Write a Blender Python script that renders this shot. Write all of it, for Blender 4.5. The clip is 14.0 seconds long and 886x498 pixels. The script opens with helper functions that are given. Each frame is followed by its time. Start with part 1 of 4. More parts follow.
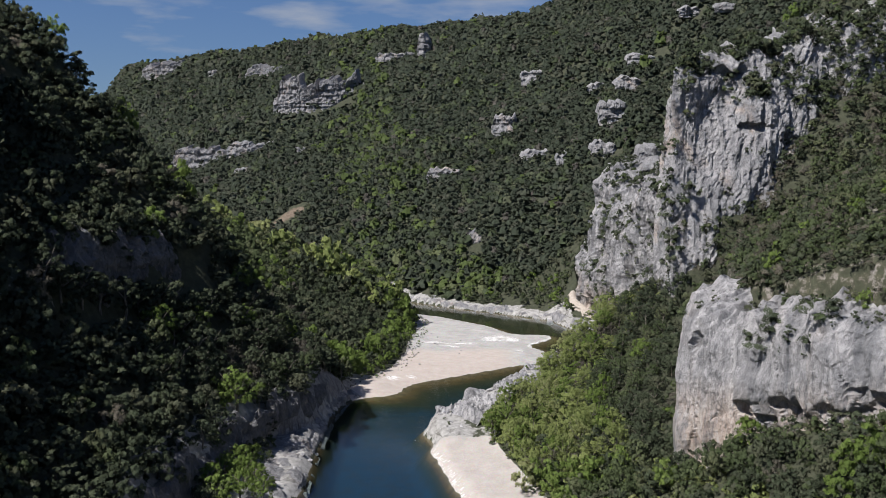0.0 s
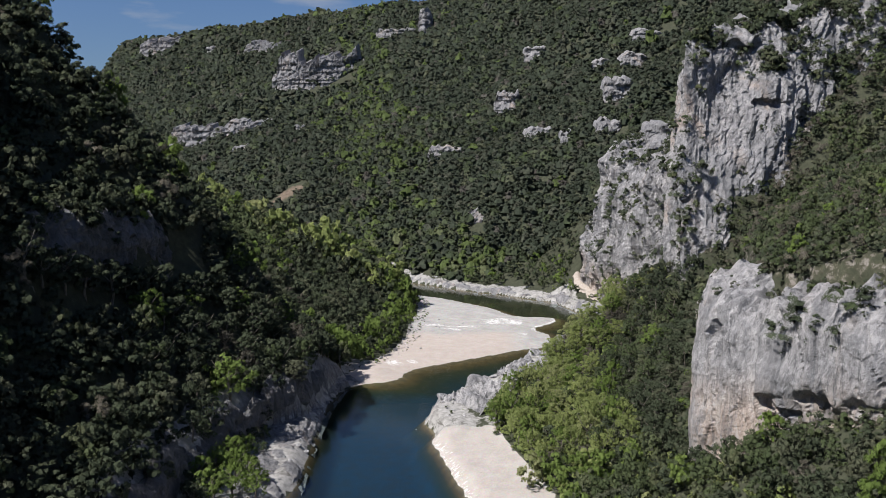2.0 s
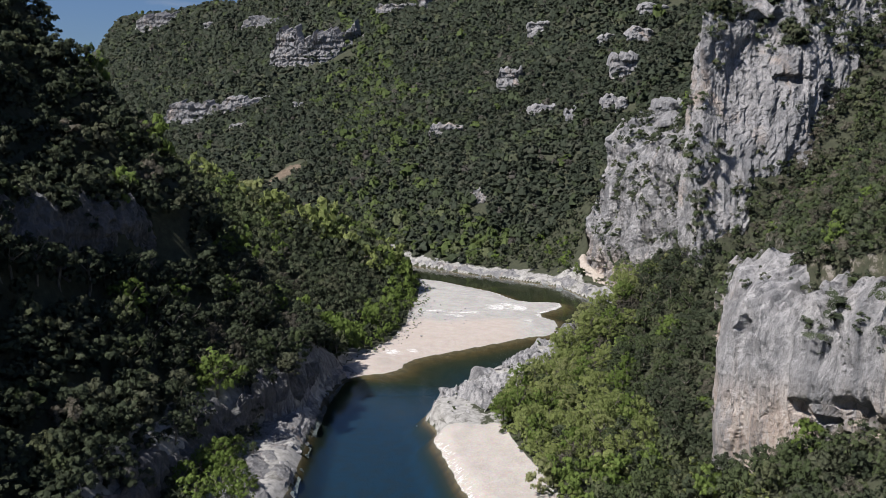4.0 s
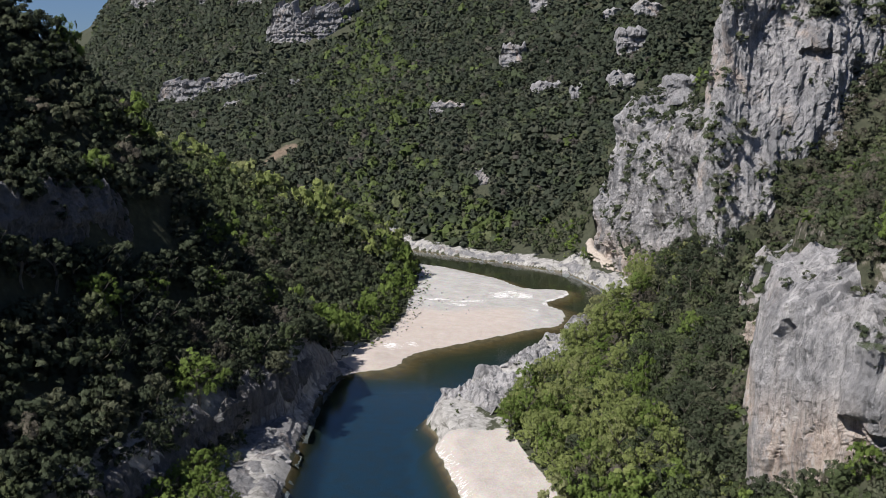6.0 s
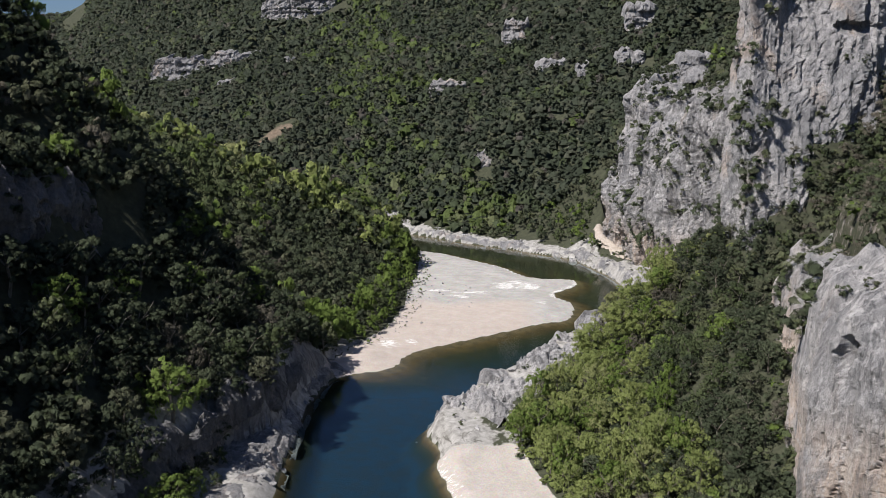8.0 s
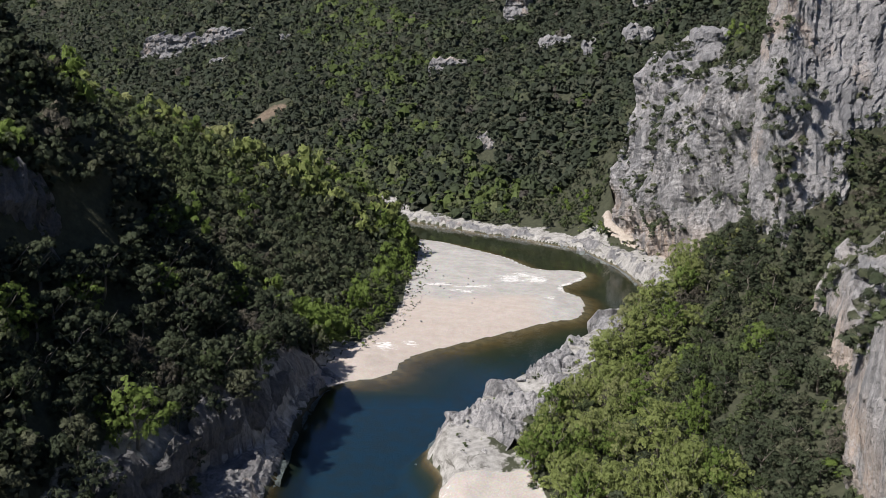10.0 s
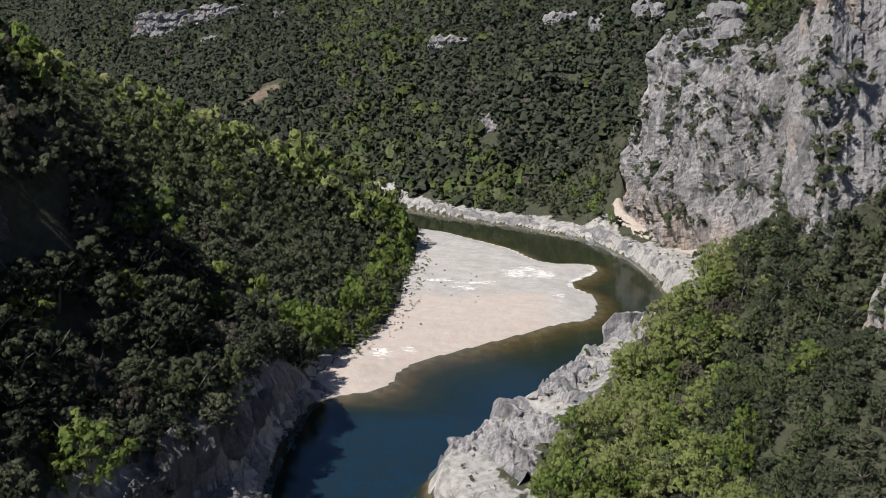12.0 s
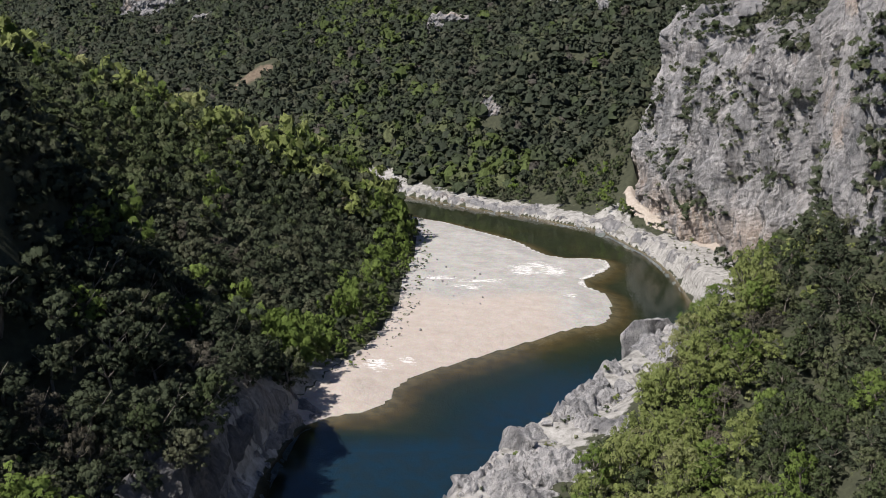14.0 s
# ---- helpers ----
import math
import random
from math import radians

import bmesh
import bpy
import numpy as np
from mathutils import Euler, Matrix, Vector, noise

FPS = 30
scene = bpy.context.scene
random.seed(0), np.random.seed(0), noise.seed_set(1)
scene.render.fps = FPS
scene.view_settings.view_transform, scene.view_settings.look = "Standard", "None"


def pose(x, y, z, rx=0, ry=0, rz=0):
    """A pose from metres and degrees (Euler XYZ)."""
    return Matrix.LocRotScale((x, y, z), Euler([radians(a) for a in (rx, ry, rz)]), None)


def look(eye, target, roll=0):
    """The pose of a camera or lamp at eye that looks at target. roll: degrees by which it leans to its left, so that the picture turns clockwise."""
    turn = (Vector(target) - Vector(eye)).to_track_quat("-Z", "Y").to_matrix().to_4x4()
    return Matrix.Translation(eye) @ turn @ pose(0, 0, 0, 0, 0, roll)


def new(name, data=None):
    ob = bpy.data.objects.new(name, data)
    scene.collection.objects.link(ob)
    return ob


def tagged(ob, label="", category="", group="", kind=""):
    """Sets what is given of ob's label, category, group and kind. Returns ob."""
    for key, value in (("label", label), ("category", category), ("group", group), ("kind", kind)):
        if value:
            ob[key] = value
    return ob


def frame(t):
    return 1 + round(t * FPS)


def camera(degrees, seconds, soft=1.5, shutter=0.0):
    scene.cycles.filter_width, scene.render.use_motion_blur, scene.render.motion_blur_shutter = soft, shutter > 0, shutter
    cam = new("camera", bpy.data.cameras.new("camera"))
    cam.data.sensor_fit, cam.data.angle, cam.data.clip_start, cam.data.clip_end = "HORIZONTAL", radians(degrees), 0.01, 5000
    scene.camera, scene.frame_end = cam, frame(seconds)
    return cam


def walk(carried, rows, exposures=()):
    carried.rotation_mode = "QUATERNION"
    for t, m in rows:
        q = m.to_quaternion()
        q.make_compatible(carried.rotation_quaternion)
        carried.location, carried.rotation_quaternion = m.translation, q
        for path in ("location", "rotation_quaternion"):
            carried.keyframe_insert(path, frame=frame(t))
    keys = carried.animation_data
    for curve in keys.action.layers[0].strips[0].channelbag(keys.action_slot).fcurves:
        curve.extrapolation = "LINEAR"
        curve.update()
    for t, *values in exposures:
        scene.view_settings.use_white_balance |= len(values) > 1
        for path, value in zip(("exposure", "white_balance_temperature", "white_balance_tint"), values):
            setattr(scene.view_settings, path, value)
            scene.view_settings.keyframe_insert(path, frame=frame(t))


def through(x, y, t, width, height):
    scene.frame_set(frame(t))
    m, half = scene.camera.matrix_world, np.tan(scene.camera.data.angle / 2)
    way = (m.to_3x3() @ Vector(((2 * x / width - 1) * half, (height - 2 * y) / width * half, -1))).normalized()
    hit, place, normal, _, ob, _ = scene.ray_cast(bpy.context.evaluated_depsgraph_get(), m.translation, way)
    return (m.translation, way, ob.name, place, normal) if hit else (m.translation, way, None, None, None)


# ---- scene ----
cam = camera(51.0, 14.0, soft=0.65)

# seconds, eye (m), yaw, pitch, roll (degrees)
PATH = [
    (0.0, 0.00, -0.00, 75.00, -0.000, -4.266, -0.047),
    (0.5, -0.10, 2.41, 74.98, 0.012, -4.601, -0.028),
    (1.0, -0.19, 5.19, 74.99, 0.027, -4.938, -0.014),
    (1.5, -0.28, 8.31, 75.03, 0.042, -5.277, -0.002),
    (2.0, -0.37, 11.75, 75.09, 0.057, -5.616, 0.006),
    (2.5, -0.47, 15.48, 75.16, 0.071, -5.955, 0.011),
    (3.0, -0.57, 19.50, 75.25, 0.085, -6.295, 0.014),
    (3.5, -0.67, 23.76, 75.34, 0.097, -6.634, 0.015),
    (4.0, -0.78, 28.26, 75.45, 0.107, -6.972, 0.015),
    (5.0, -1.01, 37.89, 75.66, 0.120, -7.645, 0.009),
    (6.0, -1.27, 48.22, 75.87, 0.123, -8.313, -0.000),
    (6.5, -1.41, 53.60, 75.98, 0.120, -8.645, -0.007),
    (7.0, -1.55, 59.10, 76.07, 0.115, -8.976, -0.014),
    (7.5, -1.70, 64.71, 76.16, 0.107, -9.305, -0.022),
    (8.0, -1.86, 70.40, 76.25, 0.097, -9.632, -0.031),
    (9.0, -2.18, 81.98, 76.40, 0.072, -10.283, -0.052),
    (10.0, -2.50, 93.73, 76.53, 0.044, -10.931, -0.079),
    (10.5, -2.65, 99.63, 76.59, 0.030, -11.254, -0.095),
    (11.0, -2.80, 105.53, 76.65, 0.017, -11.578, -0.113),
    (11.5, -2.95, 111.41, 76.71, 0.005, -11.902, -0.134),
    (12.0, -3.08, 117.27, 76.77, -0.003, -12.227, -0.158),
    (12.5, -3.20, 123.09, 76.83, -0.008, -12.553, -0.185),
    (13.0, -3.31, 128.85, 76.91, -0.007, -12.881, -0.216),
    (13.5, -3.39, 134.56, 76.99, -0.001, -13.212, -0.251),
    (14.0, -3.46, 140.19, 77.09, 0.012, -13.547, -0.291),
]


def ahead(x, y, z, yaw, pitch, roll):
    a, b = radians(yaw), radians(pitch)
    way = Vector((-math.sin(a) * math.cos(b), math.cos(a) * math.cos(b), math.sin(b)))
    return look((x, y, z), Vector((x, y, z)) + 10 * way, roll)


walk(cam, [(t, ahead(*row)) for t, *row in PATH], [(0.0, 0.75, 6300, 12), (14.0, 0.70, 6550, 12)])

# ---- light ----
SUN_FROM = Vector((-0.52, -0.28, 0.83)).normalized()
world = bpy.data.worlds.new("sky")
scene.world = world
world.use_nodes = True
wn, wl = world.node_tree.nodes, world.node_tree.links
sky = wn.new("ShaderNodeTexSky")
sky.sky_type, sky.sun_disc = "NISHITA", False
sky.sun_elevation = math.asin(SUN_FROM.z)
sky.sun_rotation = math.atan2(SUN_FROM.x, SUN_FROM.y)
sky.altitude, sky.air_density, sky.dust_density, sky.ozone_density = 200, 1.2, 0.4, 3.0
# thin fair-weather clouds all over the sky
tc = wn.new("ShaderNodeTexCoord")
cmap = wn.new("ShaderNodeMapping")
cmap.inputs["Scale"].default_value = (5.0, 5.0, 22.0)
cmap.inputs["Location"].default_value = (0.35, 0.0, 0.55)
cnoise = wn.new("ShaderNodeTexNoise")
cnoise.inputs["Scale"].default_value, cnoise.inputs["Detail"].default_value = 1.0, 7.0
cramp = wn.new("ShaderNodeValToRGB")
cramp.color_ramp.elements[0].position, cramp.color_ramp.elements[1].position = 0.54, 0.74
cramp.color_ramp.elements[0].color = (0, 0, 0, 1)
cmix = wn.new("ShaderNodeMix")
cmix.data_type = "RGBA"
cmix.inputs["B"].default_value = (9.5, 9.9, 10.4, 1)
wl.new(tc.outputs["Generated"], cmap.inputs["Vector"])
wl.new(cmap.outputs["Vector"], cnoise.inputs["Vector"])
wl.new(cnoise.outputs["Fac"], cramp.inputs["Fac"])
wl.new(cramp.outputs["Color"], cmix.inputs["Factor"])
# the clear blue of dry air after wind
blue = wn.new("ShaderNodeMix")
blue.data_type, blue.blend_type = "RGBA", "MULTIPLY"
blue.inputs["Factor"].default_value, blue.inputs["B"].default_value = 1.0, (0.92, 1.12, 1.55, 1)
wl.new(sky.outputs["Color"], blue.inputs["A"])
wl.new(blue.outputs["Result"], cmix.inputs["A"])
wl.new(cmix.outputs["Result"], wn["Background"].inputs["Color"])
wn["Background"].inputs["Strength"].default_value = 0.027

sun_data = bpy.data.lights.new("sun", "SUN")
sun_data.energy, sun_data.angle, sun_data.color = 4.2, radians(0.53), (1.0, 0.955, 0.90)
sun = new("sun", sun_data)
sun.matrix_world = look((0, 0, 600), Vector((0, 0, 600)) - SUN_FROM)

# ---- materials ----
class Nodes:
    """A node material in the making; every method adds one node and returns an output."""

    def __init__(self, name):
        self.mat = bpy.data.materials.new(name)
        self.mat.use_nodes = True
        self.t = self.mat.node_tree
        self.bsdf = self.t.nodes["Principled BSDF"]
        self.pos = self.add("ShaderNodeNewGeometry").outputs["Position"]

    def add(self, kind):
        return self.t.nodes.new(kind)

    def link(self, a, b):
        if hasattr(a, "is_output"):
            self.t.links.new(a, b)
        else:
            b.default_value = a
        return b

    def noise(self, scale, detail=4.0, rough=0.55, stretch=(1, 1, 1), distort=0.0):
        m, n = self.add("ShaderNodeMapping"), self.add("ShaderNodeTexNoise")
        m.inputs["Scale"].default_value = [scale * s for s in stretch]
        self.link(self.pos, m.inputs["Vector"])
        self.link(m.outputs["Vector"], n.inputs["Vector"])
        n.inputs["Scale"].default_value, n.inputs["Detail"].default_value = 1.0, detail
        n.inputs["Roughness"].default_value, n.inputs["Distortion"].default_value = rough, distort
        return n.outputs["Fac"]

    def cells(self, scale, feature="F1", stretch=(1, 1, 1), out="Distance"):
        m, n = self.add("ShaderNodeMapping"), self.add("ShaderNodeTexVoronoi")
        m.inputs["Scale"].default_value = [scale * s for s in stretch]
        self.link(self.pos, m.inputs["Vector"])
        self.link(m.outputs["Vector"], n.inputs["Vector"])
        n.feature = feature
        n.inputs["Scale"].default_value = 1.0
        return n.outputs[out]

    def ramp(self, fac, *stops):
        n = self.add("ShaderNodeValToRGB")
        e = n.color_ramp.elements
        while len(e) < len(stops):
            e.new(0.5)
        for k, (p, c) in zip(e, stops):
            k.position = p
            k.color = (*c, 1) if isinstance(c, tuple) else (c, c, c, 1)
        self.link(fac, n.inputs["Fac"])
        return n.outputs["Color"]

    def mix(self, fac, a, b, blend="MIX"):
        n = self.add("ShaderNodeMix")
        n.data_type, n.blend_type = "RGBA", blend
        for v, k in ((fac, "Factor"), (a, "A"), (b, "B")):
            self.link((*v, 1) if isinstance(v, tuple) else v, n.inputs[k])
        return n.outputs["Result"]

    def math(self, op, a, b=0.0, clamp=False):
        n = self.add("ShaderNodeMath")
        n.operation, n.use_clamp = op, clamp
        self.link(a, n.inputs[0]), self.link(b, n.inputs[1])
        return n.outputs[0]

    def attr(self, name):
        n = self.add("ShaderNodeAttribute")
        n.attribute_name = name
        return n.outputs["Fac"]

    def height(self):
        n = self.add("ShaderNodeSeparateXYZ")
        self.link(self.pos, n.inputs[0])
        return n.outputs["Z"]

    def across(self):
        n = self.add("ShaderNodeSeparateXYZ")
        self.link(self.pos, n.inputs[0])
        return n.outputs["X"]

    def done(self, color, rough=0.85, bump=None, strength=0.5, dist=0.3, spec=0.3):
        self.link(color, self.bsdf.inputs["Base Color"])
        self.link(rough, self.bsdf.inputs["Roughness"])
        self.bsdf.inputs["Specular IOR Level"].default_value = spec
        if bump is not None:
            n = self.add("ShaderNodeBump")
            n.inputs["Strength"].default_value, n.inputs["Distance"].default_value = strength, dist
            self.link(bump, n.inputs["Height"])
            self.link(n.outputs["Normal"], self.bsdf.inputs["Normal"])
        return self.mat


def limestone(name, ochre=0.6, bright=1.0, stain_top=None, stripes=0.5, relief=0.7, lean=0.0, pits=0.5):
    n = Nodes(name)
    big = n.noise(0.05, 5, 0.6)
    mid = n.noise(0.45, 8, 0.72, (1, 1, 0.6))
    fine = n.noise(2.6, 6, 0.75)
    streak = n.noise(0.75, 7, 0.7, (1, 1, 0.09), 0.5)
    pale = n.noise(0.5, 6, 0.65, (1, 1, 0.07), 0.3)

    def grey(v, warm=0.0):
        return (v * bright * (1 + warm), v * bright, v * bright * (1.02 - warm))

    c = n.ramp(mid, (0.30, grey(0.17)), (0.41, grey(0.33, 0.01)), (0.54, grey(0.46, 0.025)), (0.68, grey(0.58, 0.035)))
    c = n.mix(n.ramp(pale, (0.50, 0.0), (0.62, stripes)), c, grey(0.62, 0.03))
    # rust and cream stains below seeps
    warm = n.ramp(n.noise(0.07, 5, 0.65, (1, 1, 0.6), 0.9), (0.56, 0.0), (0.67, ochre))
    if stain_top:
        top = n.math("ADD", n.math("MULTIPLY", n.math("SUBTRACT", n.across(), 55.0), lean), stain_top)
        low = n.ramp(n.math("MULTIPLY", n.math("SUBTRACT", top, n.height()), 0.1), (0.0, 0.0), (0.9, 1.0))
        seep = n.ramp(n.noise(0.11, 6, 0.7, (1, 1, 0.5), 1.0), (0.38, 0.0), (0.52, 0.75))
        warm = n.math("MAXIMUM", n.math("MULTIPLY", warm, 0.35), n.math("MULTIPLY", low, seep))
    tone = n.ramp(n.noise(0.9, 6, 0.7, (1, 1, 0.3)), (0.3, (0.31, 0.215, 0.16)), (0.5, (0.50, 0.40, 0.325)), (0.68, (0.62, 0.55, 0.48)))
    c = n.mix(warm, c, tone)
    # black lichen streaks; pits and cracks coloured dark, raised spots pale, after the bump
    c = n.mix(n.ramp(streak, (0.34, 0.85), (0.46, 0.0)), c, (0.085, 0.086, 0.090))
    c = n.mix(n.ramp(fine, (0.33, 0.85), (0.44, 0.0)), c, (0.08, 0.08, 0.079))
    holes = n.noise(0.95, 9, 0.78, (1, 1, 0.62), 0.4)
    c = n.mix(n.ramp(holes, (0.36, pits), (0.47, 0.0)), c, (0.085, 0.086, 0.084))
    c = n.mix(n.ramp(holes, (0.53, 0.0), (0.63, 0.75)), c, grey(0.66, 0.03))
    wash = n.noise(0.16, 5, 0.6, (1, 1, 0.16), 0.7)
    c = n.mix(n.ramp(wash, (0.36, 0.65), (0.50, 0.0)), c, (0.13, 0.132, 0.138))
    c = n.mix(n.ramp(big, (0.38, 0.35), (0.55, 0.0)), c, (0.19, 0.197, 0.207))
    h = n.math("ADD", n.math("MULTIPLY", mid, 1.3), n.math("MULTIPLY", fine, 0.6))
    h = n.math("ADD", n.math("ADD", h, n.math("MULTIPLY", streak, 0.9)), n.math("MULTIPLY", holes, 1.2))
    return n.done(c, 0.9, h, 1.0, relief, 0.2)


def foliage(name, dark, light, dry=None, through=0.25, ragged=0.46):
    n = Nodes(name)
    info = n.add("ShaderNodeObjectInfo").outputs["Random"]
    leaf = n.add("ShaderNodeNewGeometry").outputs["Random Per Island"]
    tint = n.math("ADD", n.attr("tint"), n.math("MULTIPLY", info, 0.6))
    tint = n.math("FRACT", tint)
    a = n.math("ADD", n.math("MULTIPLY", leaf, 0.32), n.math("MULTIPLY", tint, 0.68))
    c = n.ramp(a, (0.1, dark), (0.9, light))
    if dry:
        c = n.mix(n.ramp(tint, (0.72, 0.0), (0.9, 0.5)), c, dry)
    c = n.mix(n.ramp(n.noise(0.9, 3, 0.6), (0.35, 0.5), (0.6, 0.0)), c, tuple(v * 0.6 for v in dark))
    n.done(c, 0.7, None, spec=0.05)
    # leaves of a crown share in its rounded form
    form, turn, blend = n.add("ShaderNodeAttribute"), n.add("ShaderNodeVectorTransform"), n.add("ShaderNodeMix")
    form.attribute_name = "bough"
    turn.vector_type, turn.convert_from, turn.convert_to = "NORMAL", "OBJECT", "WORLD"
    blend.data_type = "VECTOR"
    blend.inputs["Factor"].default_value = 0.84
    n.link(form.outputs["Vector"], turn.inputs[0])
    n.link(n.add("ShaderNodeNewGeometry").outputs["Normal"], blend.inputs["A"])
    n.link(turn.outputs[0], blend.inputs["B"])
    unit = n.add("ShaderNodeVectorMath")
    unit.operation = "NORMALIZE"
    n.link(blend.outputs["Result"], unit.inputs[0])
    n.link(unit.outputs[0], n.bsdf.inputs["Normal"])
    tr = n.add("ShaderNodeBsdfTranslucent")
    mx = n.add("ShaderNodeMixShader")
    mx.inputs[0].default_value = through
    n.link(c, tr.inputs["Color"])
    n.t.links.new(n.bsdf.outputs[0], mx.inputs[1])
    n.t.links.new(tr.outputs[0], mx.inputs[2])
    # sprays are ragged: gaps between the leaves let light and sight through
    gap, clear = n.add("ShaderNodeMixShader"), n.add("ShaderNodeBsdfTransparent")
    n.link(n.math("GREATER_THAN", n.noise(6.5, 2, 0.6), ragged), gap.inputs[0])
    n.t.links.new(clear.outputs[0], gap.inputs[1])
    n.t.links.new(mx.outputs[0], gap.inputs[2])
    n.t.links.new(gap.outputs[0], n.t.nodes["Material Output"].inputs["Surface"])
    return n.mat


def ground_material():
    n = Nodes("ground")
    # forest floor: leaf litter, dry grass, stones
    soil = n.ramp(n.noise(0.6, 6, 0.65), (0.3, (0.030, 0.034, 0.021)), (0.62, (0.054, 0.058, 0.036)), (0.82, (0.10, 0.094, 0.068)))
    # bare limestone benches
    rk = n.ramp(n.noise(0.5, 7, 0.68), (0.28, (0.13, 0.125, 0.115)), (0.5, (0.28, 0.272, 0.255)), (0.72, (0.40, 0.392, 0.37)))
    rk = n.mix(n.ramp(n.noise(0.22, 6, 0.7, (1, 0.45, 2.5), 1.2), (0.36, 0.85), (0.44, 0.0)), rk, (0.10, 0.095, 0.082))
    # gravel: grey shingle and pinkish fine gravel, bleached white crusts
    g_fine = n.cells(3.2, "F1", out="Color")
    grey = n.mix(0.16, n.ramp(n.noise(0.25, 5, 0.6), (0.3, (0.29, 0.28, 0.262)), (0.7, (0.39, 0.38, 0.355))), g_fine, "OVERLAY")
    pink = n.mix(0.06, n.ramp(n.noise(0.35, 5, 0.6), (0.3, (0.36, 0.312, 0.272)), (0.7, (0.42, 0.372, 0.332))), g_fine, "OVERLAY")
    gr = n.mix(n.attr("pink"), grey, pink)
    white = n.ramp(n.math("ADD", n.attr("white"), n.math("MULTIPLY", n.math("SUBTRACT", n.noise(0.8, 8, 0.78, (0.6, 1.4, 1)), 0.5), 3.0)), (0.62, 0.0), (0.74, 1.0))
    gr = n.mix(white, gr, (0.62, 0.61, 0.59))
    path = n.ramp(n.noise(0.8, 5, 0.6), (0.3, (0.31, 0.265, 0.225)), (0.7, (0.43, 0.38, 0.33)))
    edge = n.math("SUBTRACT", n.noise(0.45, 5, 0.65), 0.5)
    rockm = n.ramp(n.math("ADD", n.attr("rock"), n.math("MULTIPLY", edge, 1.1)), (0.42, 0.0), (0.56, 1.0))
    gravm = n.ramp(n.math("ADD", n.attr("gravel"), n.math("MULTIPLY", edge, 0.35)), (0.45, 0.0), (0.52, 1.0))
    c = n.mix(rockm, soil, rk)
    c = n.mix(gravm, c, gr)
    c = n.mix(n.ramp(n.attr("path"), (0.4, 0.0), (0.6, 1.0)), c, path)
    c = n.mix(n.ramp(n.math("ADD", n.attr("earth"), n.math("MULTIPLY", edge, 0.5)), (0.4, 0.0), (0.6, 1.0)), c, n.ramp(n.noise(0.5, 5, 0.6), (0.3, (0.09, 0.068, 0.048)), (0.7, (0.17, 0.135, 0.10))))
    # river bed: wet stones, brown algae, then light lost with depth painted green-blue
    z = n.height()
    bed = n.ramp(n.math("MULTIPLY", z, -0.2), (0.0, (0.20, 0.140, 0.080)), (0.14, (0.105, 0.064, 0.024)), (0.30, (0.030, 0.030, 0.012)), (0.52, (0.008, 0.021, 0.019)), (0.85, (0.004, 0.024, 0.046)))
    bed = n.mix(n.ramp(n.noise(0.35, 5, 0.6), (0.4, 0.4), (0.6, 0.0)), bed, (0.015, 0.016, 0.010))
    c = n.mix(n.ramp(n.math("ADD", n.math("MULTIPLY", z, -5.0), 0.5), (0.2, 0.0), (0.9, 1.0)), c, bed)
    h = n.math("ADD", n.noise(0.5, 6, 0.65), n.math("MULTIPLY", n.noise(2.5, 4, 0.6), 0.35))
    return n.done(c, 0.92, h, 0.55, 0.5, 0.2)


def water_material():
    n = Nodes("river_water")
    t = n.t
    bump = n.add("ShaderNodeBump")
    bump.inputs["Strength"].default_value, bump.inputs["Distance"].default_value = 0.10, 0.08
    n.link(n.math("ADD", n.noise(0.9, 4, 0.6, (1, 1.8, 1)), n.math("MULTIPLY", n.noise(0.12, 2), 1.2)), bump.inputs["Height"])
    clear = n.add("ShaderNodeBsdfTransparent")
    clear.inputs["Color"].default_value = (0.78, 0.86, 0.85, 1)
    gloss = n.add("ShaderNodeBsdfGlossy")
    gloss.inputs["Roughness"].default_value = 0.06
    fres = n.add("ShaderNodeFresnel")
    fres.inputs["IOR"].default_value = 1.333
    mx = n.add("ShaderNodeMixShader")
    t.links.new(bump.outputs["Normal"], gloss.inputs["Normal"])
    t.links.new(bump.outputs["Normal"], fres.inputs["Normal"])
    t.links.new(fres.outputs[0], mx.inputs[0])
    t.links.new(clear.outputs[0], mx.inputs[1])
    t.links.new(gloss.outputs[0], mx.inputs[2])
    t.links.new(mx.outputs[0], t.nodes["Material Output"].inputs["Surface"])
    return n.mat


def bark_material():
    n = Nodes("bark")
    c = n.ramp(n.noise(3.0, 5, 0.6, (1, 1, 0.25)), (0.3, (0.07, 0.06, 0.05)), (0.7, (0.22, 0.20, 0.17)))
    return n.done(c, 0.9, n.noise(6.0, 3), 0.5, 0.1)


def path_material():
    n = Nodes("sandy_path")
    c = n.ramp(n.noise(0.9, 6, 0.65), (0.3, (0.30, 0.26, 0.215)), (0.7, (0.45, 0.40, 0.345)))
    return n.done(c, 0.95, n.noise(2.0, 5, 0.65), 0.6, 0.3, 0.15)


